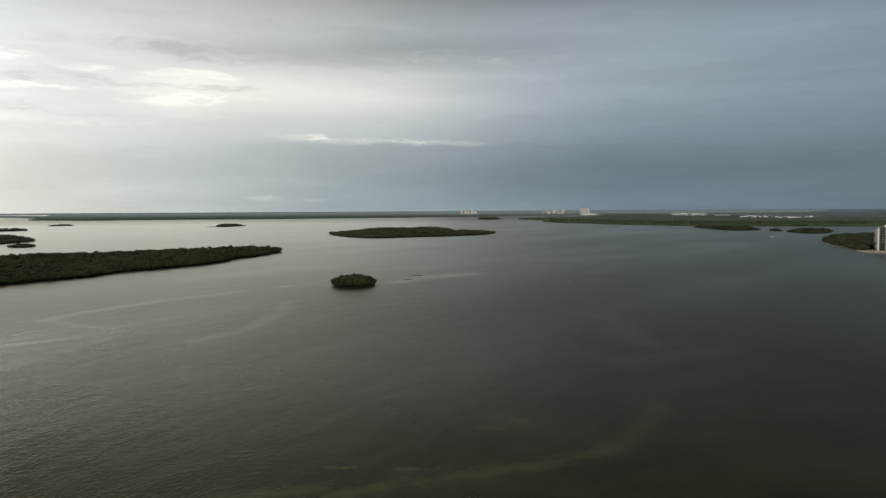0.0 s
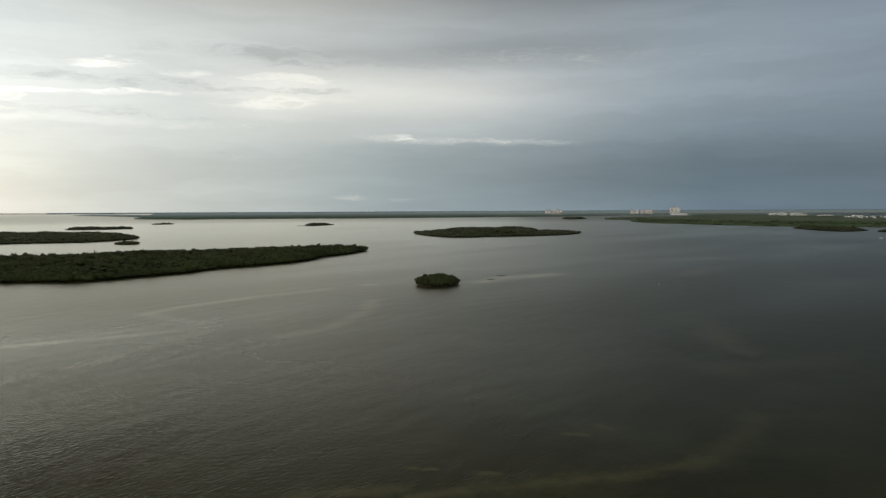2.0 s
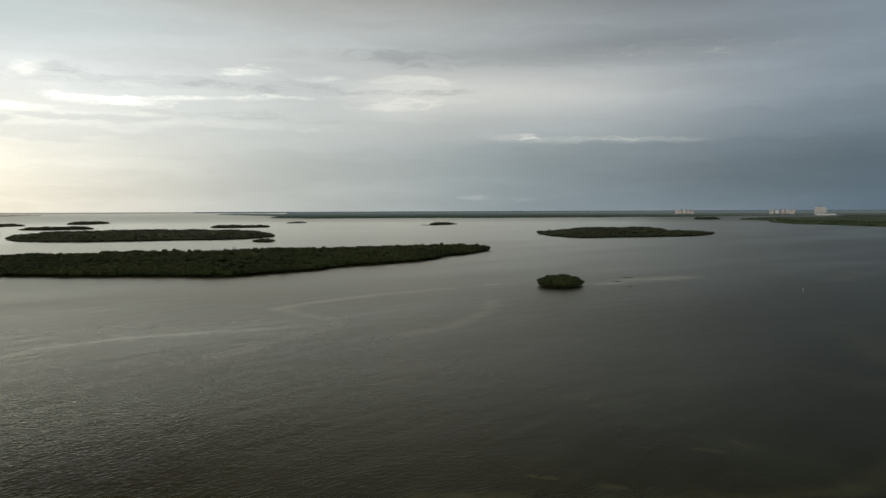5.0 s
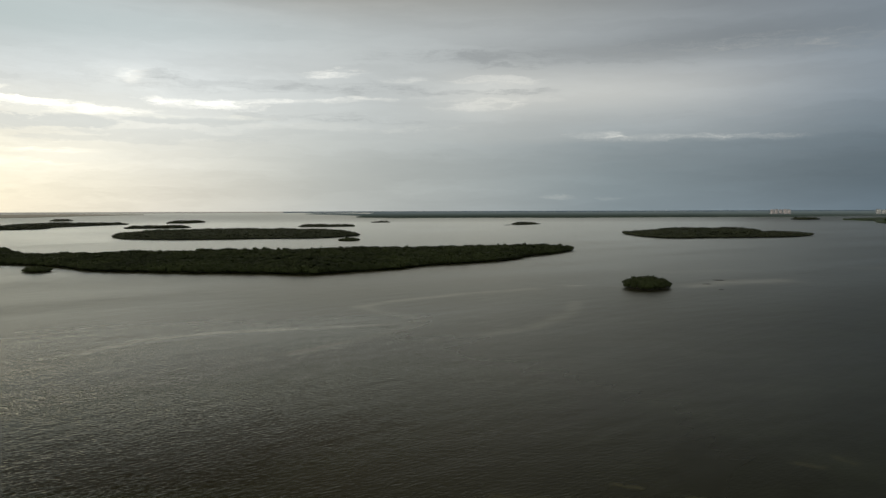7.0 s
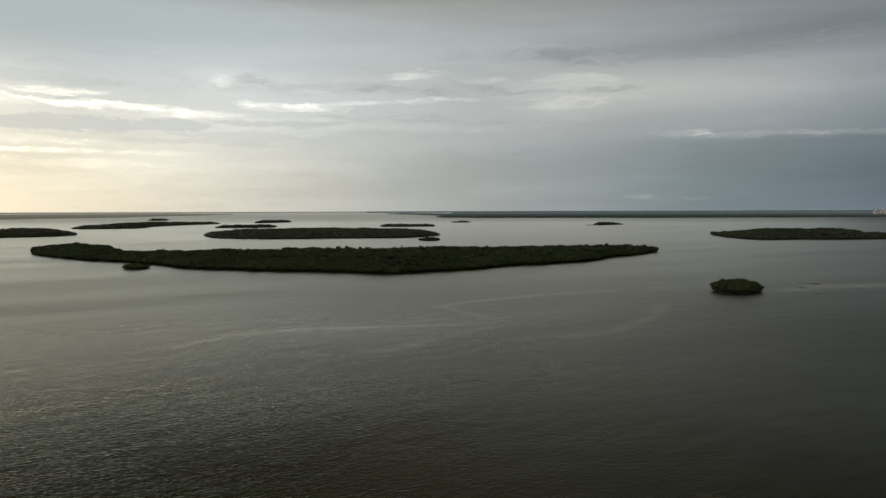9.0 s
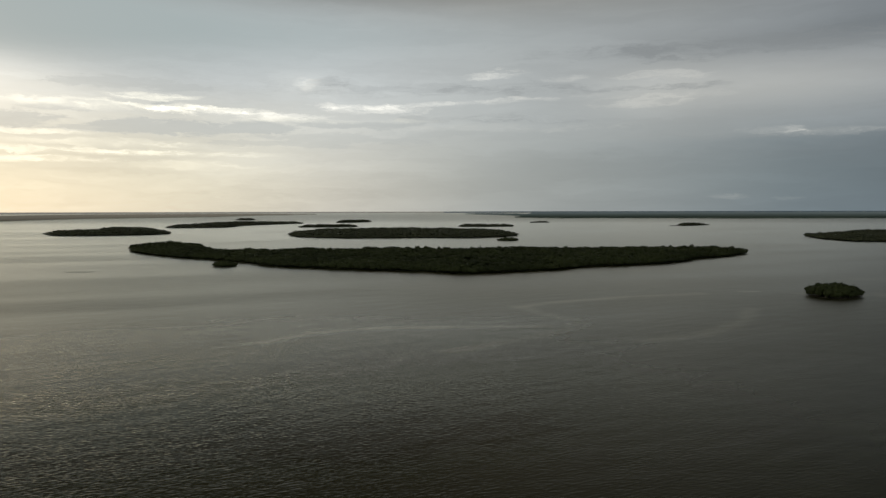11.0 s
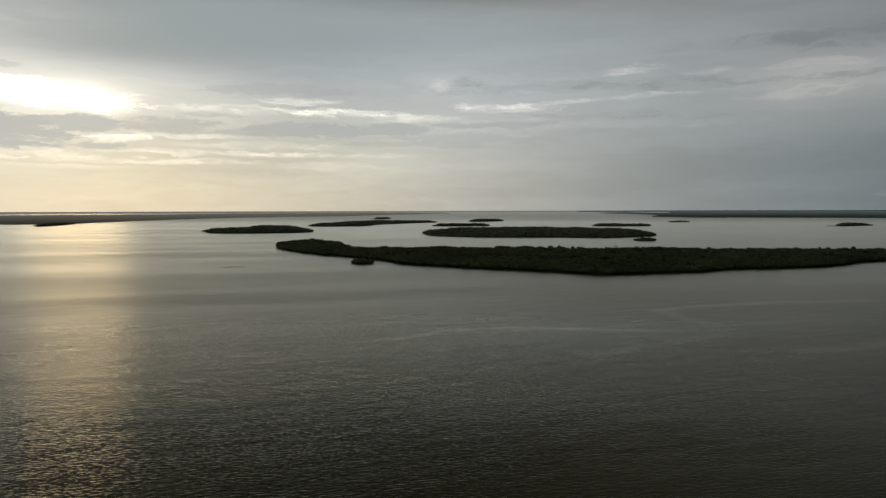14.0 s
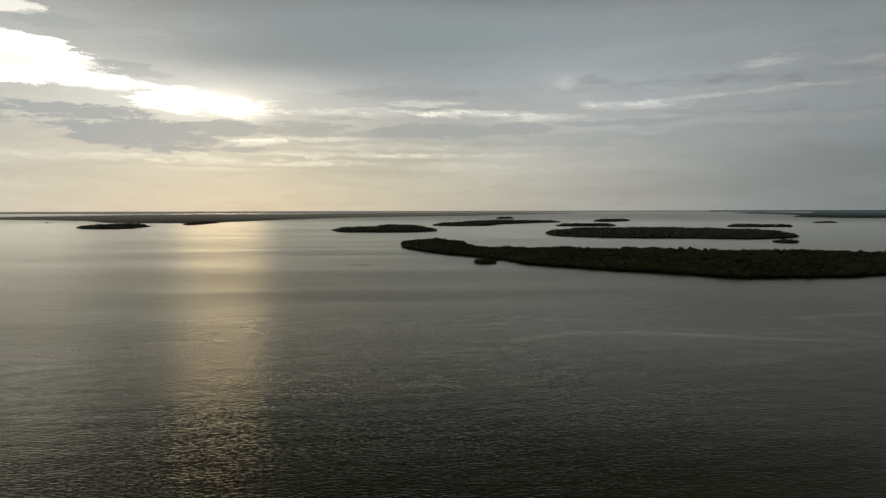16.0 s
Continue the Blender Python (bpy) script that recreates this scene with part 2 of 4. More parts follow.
def water_look(n):
    p = where(n)
    # two trains of wind ripples that cross, a slow roll, slicks and gusts
    ripple = n.noise(n.stretch(n.stretch(p, (1, 1, 1), -62), (0.5, 1.5, 1)), 1.0, 0.8, 0.5)
    cross = n.noise(n.stretch(n.stretch(p, (1, 1, 1), -34), (0.7, 1.8, 1)), 1.0, 0.8, 0.5)
    roll = n.noise(n.stretch(n.stretch(p, (1, 1, 1), -68), (0.05, 0.13, 1)), 1.0, 2.0, 0.5)
    lanes = n.noise(n.stretch(n.stretch(p, (1, 1, 1), -60), (0.0022, 0.010, 1)), 1.0, 5.0, 0.6)
    gusts = n.noise(n.stretch(n.stretch(p, (1, 1, 1), -60), (0.012, 0.03, 1)), 1.0, 3.0, 0.55)
    calm = n.math("MULTIPLY", n.step(lanes, 0.3, 0.7, 1.15, 0.55), n.step(gusts, 0.3, 0.7, 0.8, 1.15))
    h = n.math("MULTIPLY_ADD", n.math("SUBTRACT", cross, 0.5), 0.5, n.math("SUBTRACT", ripple, 0.5))
    xyz = n.node("ShaderNodeSeparateXYZ", Vector=p)
    shelter = n.step(xyz.outputs[0], 45.0, -140.0, 0.2, 1.0)
    # a breeze ruffles the open stretch of water nearest the long island's bay
    open_water = n.node("ShaderNodeVectorMath", Vector=p)
    open_water.operation = "DISTANCE"
    open_water.inputs[1].default_value = (-110.0, 70.0, 0.0)
    breeze = n.step(open_water.outputs["Value"], 330.0, 60.0)
    shelter = n.math("MULTIPLY", shelter, n.math("MULTIPLY_ADD", breeze, 0.78, 0.22))
    h = n.math("MULTIPLY_ADD", n.math("SUBTRACT", roll, 0.5), 1.0, n.math("MULTIPLY", n.math("MULTIPLY", h, calm), shelter))
    # pale sand bars and weed below the surface
    fray = n.math("SUBTRACT", n.noise(p, 0.05, 6.0, 0.66), 0.5)
    ragged = n.math("MULTIPLY", n.math("SUBTRACT", n.noise(p, 0.16, 7.0, 0.7), 0.5), 2.2)

    def bars(rows, fray):
        """Bars from x, y to x, y, with a half width and a strength."""
        total = None
        for x0, y0, x1, y1, wide, k in rows:
            dx, dy = x1 - x0, y1 - y0
            m2 = dx * dx + dy * dy
            px, py = n.math("SUBTRACT", xyz.outputs[0], x0), n.math("SUBTRACT", xyz.outputs[1], y0)
            t = n.math("DIVIDE", n.math("MULTIPLY_ADD", px, dx, n.math("MULTIPLY", py, dy)), m2, clamp=True)
            ex, ey = n.math("MULTIPLY_ADD", t, -dx, px), n.math("MULTIPLY_ADD", t, -dy, py)
            d = n.math("SQRT", n.math("MULTIPLY_ADD", ex, ex, n.math("MULTIPLY", ey, ey)))
            d = n.math("MULTIPLY_ADD", fray, wide * 3.4, d)
            g = n.math("MULTIPLY", n.step(d, wide * 2.6, -0.4 * wide), k * 0.7)
            total = g if total is None else n.math("MAXIMUM", total, g)
        return total

    sand = bars([(-216, 184, -217, 210, 2.4, .6), (-217, 210, -203, 235, 2.6, .8), (-203, 235, -178, 257, 2.8, .8), (-178, 257, -149, 280, 3, .5), (-149, 280, -138, 296, 3, .35), (-187, 328, -182, 352, 2.6, .7), (-182, 352, -158, 402, 2.8, .85), (-158, 402, -126, 445, 3.2, .6),
                 (-187, 332, -170, 316, 3, .45), (-170, 316, -147, 305, 3, .35), (-147, 213, -132, 288, 3.5, .3), (-98, 274, -84, 298, 3, .3), (-84, 298, -80, 350, 3, .38)], fray)
    pale = bars([(-80, 350, -87, 392, 3, .4), (-110, 469, -103, 475, 2, 1.0), (-79, 479, -34, 496, 3, .5), (-34, 496, -17, 530, 6, .9), (-17, 530, 20, 559, 9, 1.0), (90, 700, 190, 760, 9, .4), (120, 560, 160, 640, 8, .3), (-60, 600, -10, 640, 8, .3)], fray)
    weed = bars([(70, 341, 78, 318, 4, .8), (78, 318, 73, 273, 5, .8), (73, 273, 76, 255, 3, .7), (100, 250, 60, 230, 5, .5), (-40, 121, -22, 126, 1.8, .9), (-21, 122, -3, 129, 1.5, 1.0), (-3, 129, 9, 134, 2.2, 1.0), (9, 134, 19, 137, 1.6, 1.0), (19, 137, 37, 148, 1.9, .9),
                 (37, 148, 56, 180, 2.6, .5), (9, 161, 13, 160, .8, .9), (16, 168, 19, 165, .8, .9), (-22, 136, -18, 136, .6, 1.0), (-9, 135, -5, 135, .6, 1.0), (-30, 117, 10, 128, 6, .35)], ragged)
    bed = n.noise(p, 0.006, 5.0, 0.6)
    meadow = n.math("MULTIPLY", n.step(n.noise(p, 0.035, 6.0, 0.65), 0.42, 0.68), n.step(xyz.outputs[0], -70.0, 10.0))
    murk = n.mix(n.step(bed, 0.35, 0.7), (.016, .016, .006, 1), (.024, .023, .009, 1))
    murk = n.mix(meadow, murk, (.032, .034, .016, 1))
    murk = n.mix(weed, murk, (.075, .07, .03, 1))
    murk = n.mix(n.math("MAXIMUM", sand, pale), murk, (.36, .34, .27, 1))
    normal = bumped(n, h, 1.0, 0.125)
    fine = n.math("ADD", n.math("MULTIPLY_ADD", breeze, -0.15, n.step(lanes, 0.3, 0.7, 0.38, 0.29)), n.step(xyz.outputs[0], -140.0, 110.0, 0.0, 0.12))
    gloss = n.node("ShaderNodeBsdfAnisotropic", Color=(1, .98, .895, 1), Roughness=fine, Normal=normal)
    gloss.distribution = "BECKMANN"
    body = n.node("ShaderNodeBsdfDiffuse", Color=murk)
    mixed = n.node("ShaderNodeMixShader", Fac=n.node("ShaderNodeFresnel", IOR=1.17, Normal=normal).outputs[0])
    n.put(mixed.inputs[1], body.outputs[0])
    n.put(mixed.inputs[2], gloss.outputs[0])
    return mixed.outputs[0]


def leaf_look(dark, light):
    def build(n):
        g = n.node("ShaderNodeNewGeometry")
        own = g.outputs["Random Per Island"]
        patch = n.step(n.noise(g.outputs["Position"], 0.03, 4.0, 0.6), 0.3, 0.7)
        stand = n.step(n.noise(g.outputs["Position"], 0.011, 3.0, 0.55), 0.35, 0.65)
        f = n.math("MULTIPLY_ADD", own, 0.22, n.math("MULTIPLY_ADD", patch, 0.45, n.math("MULTIPLY", stand, 0.33)), clamp=True)
        c = n.mix(f, (*dark, 1), (*light, 1))
        return n.node("ShaderNodeBsdfPrincipled", Base_Color=c, Roughness=0.7, IOR=1.25).outputs[0]
    return build


def rough_look(dark, light, scale, rough=0.8, bump=0.05):
    def build(n):
        p = where(n)
        fine, broad = n.noise(p, scale, 5.0, 0.6), n.noise(p, scale * 0.13, 3.0, 0.55)
        f = n.math("MULTIPLY_ADD", fine, 0.5, n.math("MULTIPLY", broad, 0.5), clamp=True)
        c = n.mix(n.step(f, 0.3, 0.7), (*dark, 1), (*light, 1))
        return n.node("ShaderNodeBsdfPrincipled", Base_Color=c, Roughness=rough, Normal=bumped(n, fine, 0.6, bump)).outputs[0]
    return build


WATER = material("bay water", water_look)
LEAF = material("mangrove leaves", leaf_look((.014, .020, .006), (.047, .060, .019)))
# haze painted into the leaf colour of distant islands; also olive point, thin trees
LEAF2 = material("haze-paled and dull mangrove leaves", leaf_look((.028, .034, .018), (.068, .077, .040)))
LEAF3 = material("green mainland leaves", leaf_look((.034, .058, .026), (.085, .125, .058)))
WOODS = material("mainland woods", rough_look((.024, .042, .019), (.062, .092, .042), 0.05, 0.9, 1.5))


def haze_glow_look(dark, light, air, lost, scale=0.02, first=3000.0, last=4600.0):
    """Woods many kilometres off, with haze painted as emission, paler the farther they are."""
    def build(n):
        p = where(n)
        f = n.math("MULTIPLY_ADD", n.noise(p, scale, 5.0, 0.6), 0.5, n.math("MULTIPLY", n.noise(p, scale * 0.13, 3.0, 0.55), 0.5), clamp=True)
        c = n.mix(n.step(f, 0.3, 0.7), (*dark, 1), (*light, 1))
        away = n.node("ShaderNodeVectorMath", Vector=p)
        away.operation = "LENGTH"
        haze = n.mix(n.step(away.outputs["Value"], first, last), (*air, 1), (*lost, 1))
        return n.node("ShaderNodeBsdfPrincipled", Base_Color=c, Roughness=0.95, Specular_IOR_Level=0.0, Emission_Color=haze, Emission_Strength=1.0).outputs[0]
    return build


# lit air painted as a glow on the far shores
HAZY = material("far woods with painted haze", haze_glow_look((.03, .04, .03), (.065, .078, .06), (.008, .014, .012), (.085, .108, .118), 0.012, 3640.0, 4350.0))
GLARE = material("far woods with painted sun haze", haze_glow_look((.05, .05, .04), (.09, .085, .065), (.035, .033, .026), (.21, .2, .165), 0.012))
FAINT = material("faint land with painted storm haze", haze_glow_look((.022, .028, .03), (.035, .042, .045), (.035, .048, .056), (.05, .07, .086), 0.01))
PALE = material("faint land with painted bright haze", haze_glow_look((.08, .08, .08), (.1, .1, .1), (.12, .12, .11), (.24, .235, .21), 0.01))
BARK = material("grey bark", rough_look((.05, .045, .035), (.16, .15, .12), 3.0))
MUD = material("wet mud", rough_look((.02, .018, .012), (.06, .052, .036), 1.2, 0.5))
SAND = material("pale sand", rough_look((.24, .21, .15), (.42, .38, .29), 0.8))
WALL = material("cream render", rough_look((.77, .76, .72), (.86, .85, .81), 0.5))
PINK = material("pink render", rough_look((.76, .67, .64), (.86, .77, .74), 0.5))
WHITE = material("white paint", rough_look((.79, .82, .83), (.87, .90, .91), 0.5))
ROOF = material("grey roofing", rough_look((.22, .21, .2), (.34, .33, .31), 0.7))
CONCRETE = material("concrete", rough_look((.34, .32, .28), (.5, .47, .41), 0.9))
GREEN = material("green paint", rough_look((.02, .12, .05), (.04, .2, .09), 3.0, 0.4))
GLASS = material("dark window glass", lambda n: n.node("ShaderNodeBsdfPrincipled", Base_Color=(.015, .018, .02, 1), Roughness=0.06, IOR=1.5).outputs[0])


# ---------------------------------------------------------------- mesh helpers
def drawn_in(v):
    """Past 3 km the distance is drawn together, to end under 5 km, with every angle from the flight kept."""
    v = np.asarray(v, float).copy()
    d = v[:, :2] - (MID.x, MID.y)
    far = np.maximum(np.hypot(d[:, 0], d[:, 1]), 1e-6)
    near = np.where(far > 3000, 3000 + 343 * np.log(1 + np.maximum(far - 3000, 0) / 343), far)
    k = near / far
    v[:, :2] = (MID.x, MID.y) + d * k[:, None]
    v[:, 2] = EYE - (EYE - v[:, 2]) * k
    return v


def reach(d):
    """The scale at which a thing d metres off is drawn."""
    return 1.0 if d <= 3000 else (3000 + 343 * math.log(1 + (d - 3000) / 343)) / d


def spot(az, d, z=0.0):
    """A place at d metres and az degrees left of the first heading."""
    a = radians(az)
    return (MID.x - d * math.sin(a), MID.y + d * math.cos(a), z)


def raw_mesh(name, v, f, mat, smooth=False):
    """A mesh from arrays: f is (n, 3) or (n, 4)."""
    me = bpy.data.meshes.new(name)
    v, f = np.asarray(v, np.float32), np.asarray(f, np.int32)
    k = f.shape[1]
    me.vertices.add(len(v))
    me.vertices.foreach_set("co", v.ravel())
    me.loops.add(f.size)
    me.loops.foreach_set("vertex_index", f.ravel())
    me.polygons.add(len(f))
    me.polygons.foreach_set("loop_start", np.arange(0, f.size, k, dtype=np.int32))
    me.polygons.foreach_set("use_smooth", np.full(len(f), smooth))
    me.update(calc_edges=True)
    me.materials.append(mat)
    return me


def part(name, bm, mat, parent, label=""):
    me = bpy.data.meshes.new(name)
    bm.normal_update()
    bm.to_mesh(me)
    bm.free()
    me.materials.append(mat)
    ob = new(name, me)
    ob.parent = parent
    return tagged(ob, label)


def mesh_part(name, me, parent, label="", kind=""):
    ob = new(name, me)
    ob.parent = parent
    return tagged(ob, label, kind=kind)


def box(bm, x0, x1, y0, y1, z0, z1):
    vs = [bm.verts.new(p) for p in ((x0, y0, z0), (x1, y0, z0), (x1, y1, z0), (x0, y1, z0), (x0, y0, z1), (x1, y0, z1), (x1, y1, z1), (x0, y1, z1))]
    for q in ((3, 2, 1, 0), (4, 5, 6, 7), (0, 1, 5, 4), (1, 2, 6, 5), (2, 3, 7, 6), (3, 0, 4, 7)):
        bm.faces.new([vs[i] for i in q])


def tube(bm, path, radii, sides=6):
    """A tapering round bar along a path."""
    rings = []
    for i, p in enumerate(path):
        p = Vector(p)
        way = (Vector(path[min(i + 1, len(path) - 1)]) - Vector(path[max(i - 1, 0)])).normalized()
        side = way.orthogonal().normalized()
        other = way.cross(side)
        rings.append([bm.verts.new(p + radii[i] * (math.cos(t) * side + math.sin(t) * other)) for t in (2 * math.pi * k / sides for k in range(sides))])
    for a, b in zip(rings, rings[1:]):
        for k in range(sides):
            bm.faces.new((a[k], a[(k + 1) % sides], b[(k + 1) % sides], b[k]))
    bm.faces.new(rings[-1])
    bm.faces.new(rings[0][::-1])


# ---------------------------------------------------------------- water
def make_water():
    rings = np.concatenate([[0.01, 60, 150, 300, 600, 1000, 1500, 2000, 2500], np.linspace(3000, 9000, 40), np.geomspace(9300, 90000, 26)])
    turns = np.linspace(0, 2 * np.pi, 481)[:-1]
    v = np.array([(MID.x + r * np.cos(t), MID.y + r * np.sin(t), 0) for r in rings for t in turns])
    n = len(turns)
    f = [(i * n + j, (i + 1) * n + j, (i + 1) * n + (j + 1) % n, i * n + (j + 1) % n) for i in range(len(rings) - 1) for j in range(n)]
    tagged(new("water", raw_mesh("water", drawn_in(v), f, WATER, True)), "calm shallow bay water with fine wind ripples", "water", kind="structure")


make_water()
rng = np.random.default_rng(7)


# ---------------------------------------------------------------- foliage
def ball(level):
    bm = bmesh.new()
    bmesh.ops.create_icosphere(bm, subdivisions=level, radius=1.0)
    v = np.array([q.co[:] for q in bm.verts])
    f = np.array([[q.index for q in p.verts] for p in bm.faces])
    bm.free()
    return v, f


def crown(level, leaves, leaf, seed):
    """A crown about 2 wide and 1 high on its base: lumps of foliage and loose leaf sprays. Triangles."""
    r = np.random.default_rng(seed)
    v, f = ball(level)
    lumps = r.normal(size=(7, 3))
    lumps /= np.linalg.norm(lumps, axis=1)[:, None]
    lumps[:, 2] = np.abs(lumps[:, 2])

    def swell(d):
        return 0.70 + 0.34 * np.exp(-(1 - (d @ lumps.T).max(1)) * 9) + 0.04 * r.normal(size=len(d))

    v = v * swell(v)[:, None]
    vs, fs, n = [v], [f], len(v)
    d = r.normal(size=(leaves, 3))
    d[:, 2] = np.where(d[:, 2] < -0.35, -d[:, 2], d[:, 2])
    d /= np.linalg.norm(d, axis=1)[:, None]
    at = d * (swell(d) + r.uniform(-0.02, 0.10, leaves))[:, None]
    a = np.cross(d, r.normal(size=(leaves, 3)))
    a /= np.linalg.norm(a, axis=1)[:, None]
    b = np.cross(d, a) + 0.7 * d * r.normal(size=(leaves, 1))
    size = leaf * r.uniform(0.6, 1.4, (leaves, 1))
    quad = np.stack([at - a * size * .5, at + b * size * .8 - a * size * .1, at + a * size * .55 + b * size * .2, at - b * size * .6], 1).reshape(-1, 3)
    vs.append(quad)
    k = n + 4 * np.arange(leaves)[:, None]
    fs += [k + (0, 2, 1), k + (0, 3, 2)]
    v = np.concatenate(vs)
    v[:, 2] = (v[:, 2] + 0.72) * 0.62
    return v, np.concatenate(fs)


FINE = [crown(2, 130, 0.16, s) for s in range(8)]
MIDDLE = [crown(2, 40, 0.26, 20 + s) for s in range(8)]
COARSE = [crown(1, 14, 0.4, 40 + s) for s in range(6)]


def heap(kinds, places):
    """One mesh's arrays from many crowns: places are x, y, z, width, height."""
    vs, fs, n = [], [], 0
    turn = rng.uniform(0, 2 * np.pi, len(places))
    pick = rng.integers(0, len(kinds), len(places))
    for (x, y, z, w, h), t, k in zip(places, turn, pick):
        v, f = kinds[k]
        c, s = math.cos(t) * w / 2, math.sin(t) * w / 2
        vs.append(np.column_stack([x + c * v[:, 0] - s * v[:, 1], y + s * v[:, 0] + c * v[:, 1], z + h * v[:, 2]]))
        fs.append(f + n)
        n += len(v)
    return np.concatenate(vs), np.concatenate(fs)


def smooth_rows(rows, step):
    """Points along a chain of (x, y, half width, height), rounded by a spline, about step metres apart."""
    q = np.array(rows, float)
    out = []
    for i in range(len(q) - 1):
        p0, p1, p2, p3 = q[max(i - 1, 0)], q[i], q[i + 1], q[min(i + 2, len(q) - 1)]
        m = max(2, int(np.hypot(*(p2 - p1)[:2]) / step))
        for t in np.arange(m) / m:
            s = 0.5 * (2 * p1 + (p2 - p0) * t + (2 * p0 - 5 * p1 + 4 * p2 - p3) * t * t + (3 * p1 - p0 - 3 * p2 + p3) * t ** 3)
            s[2:] = p1[2:] + (p2[2:] - p1[2:]) * t
            out.append(s)
    out.append(q[-1])
    return np.array(out)


def outline(near, far, step):
    """A closed shoreline from its near and far side, each a chain of (x, y)."""
    a = smooth_rows([(*p, 0, 0) for p in near], step)[:, :2]
    b = smooth_rows([(*p, 0, 0) for p in [near[-1], *far[::-1], near[0]]], step)[:, :2]
    return np.concatenate([a[:-1], b[:-1]])


def inside(poly, p):
    x, y = p[:, 0], p[:, 1]
    hit = np.zeros(len(p), bool)
    for (x0, y0), (x1, y1) in zip(poly, np.roll(poly, -1, 0)):
        cross = ((y0 > y) != (y1 > y)) & (x < (x1 - x0) * (y - y0) / (y1 - y0 + 1e-12) + x0)
        hit ^= cross
    return hit


def edge_gap(poly, p):
    best = np.full(len(p), 1e9)
    for a, b in zip(poly, np.roll(poly, -1, 0)):
        d = b - a
        t = np.clip(((p - a) @ d) / (d @ d + 1e-9), 0, 1)
        best = np.minimum(best, np.hypot(*(p - a - t[:, None] * d).T))
    return best


def scatter(poly, gap):
    lo, hi = poly.min(0), poly.max(0)
    nx, ny = (np.ceil((hi - lo) / gap)).astype(int) + 1
    g = np.stack(np.meshgrid(np.arange(nx), np.arange(ny), indexing="ij"), -1).reshape(-1, 2) * gap + lo
    g = g + rng.uniform(-0.42, 0.42, g.shape) * gap
    return g[inside(poly, g)]


def hills(p, scale, seed=0.0):
    return np.array([noise.noise((x * scale, y * scale, seed)) for x, y in p])


def bank(name, poly, parent, mat=MUD, lift=0.25, spread=1.2):
    """The low mud that an island stands on: a sheet with a sloping rim."""
    bm = bmesh.new()
    mid = poly.mean(0)
    out = [bm.verts.new((*(p + (p - mid) / max(np.hypot(*(p - mid)), 1) * spread), -0.3)) for p in poly]
    top = [bm.verts.new((*p, lift)) for p in poly]
    for i in range(len(poly)):
        j = (i + 1) % len(poly)
        bm.faces.new((out[i], out[j], top[j], top[i]))
    bm.faces.new(top)
    bmesh.ops.recalc_face_normals(bm, faces=bm.faces)
    return part(name, bm, mat, parent)


top_lines = {}


def island(near, far, label, tall=7.0, gap=4.5, kinds=MIDDLE, skirt=FINE, mat=LEAF, step=12, humps=0.012, rise=16.0, foot=0.55, wood=True, inset=0.0, beach=False, profile=None, clear=None):
    """A mangrove island: a bank and a closed wood, low at the water and taller within."""
    poly = outline(near, far, step)
    poly = poly + 0.25 * step * np.column_stack([hills(poly, 0.03, 3.0), hills(poly, 0.03, 8.0)])
    if inset:  # the tree trunks stand back from the tips of the boughs
        mid = poly.mean(0)
        poly = poly + (mid - poly) / np.maximum(np.hypot(*(mid - poly).T), 1)[:, None] * inset
    top = tagged(new("mangrove_island"), label, "island")
    bank("sand_bank" if beach else "mud_bank", poly, top, SAND if beach else MUD, 0.25, 15.0 if beach else 1.2)
    top_lines[top.name] = poly
    if not wood:
        return top
    p = scatter(poly, gap)
    if clear:  # ground kept open round a building
        p = p[np.hypot(p[:, 0] - clear[0], p[:, 1] - clear[1]) > clear[2]]
    d = edge_gap(poly, p)
    grow = np.clip(d / rise, 0, 1) ** 0.6
    h = tall * (foot + (1 - foot) * grow) * (1 + 0.22 * hills(p, humps, 1.0) + 0.2 * hills(p, humps * 5, 5.0)) * rng.uniform(0.76, 1.22, len(p))
    if profile:
        h = h * np.interp(p[:, 0], *zip(*profile))
    w = gap * rng.uniform(1.5, 2.3, len(p))
    hh = np.where(d < gap * 1.6, h, np.minimum(h, 3.4))
    v, f = heap(kinds, np.column_stack([p, h - hh, w, hh]))
    # trees that lean out over the water
    rim = np.concatenate([a + (b - a) * t for a, b in zip(poly, np.roll(poly, -1, 0)) for t in [np.linspace(0, 1, max(1, int(np.hypot(*(b - a)) / gap)), endpoint=False)[:, None]]])
    rim = rim + rng.normal(0, gap * 0.22, rim.shape)
    if clear:
        rim = rim[np.hypot(rim[:, 0] - clear[0], rim[:, 1] - clear[1]) > clear[2]]
    rh = tall * rng.uniform(0.35, 0.62, len(rim))
    v2, f2 = heap(skirt, np.column_stack([rim, np.full(len(rim), 0.1), gap * rng.uniform(1.5, 2.3, len(rim)), rh]))
    mesh_part("canopy", raw_mesh("canopy", drawn_in(np.concatenate([v, v2])), np.concatenate([f, f2 + len(v)]), mat), top, "dense dark green mangrove canopy", "stuff")
    return top


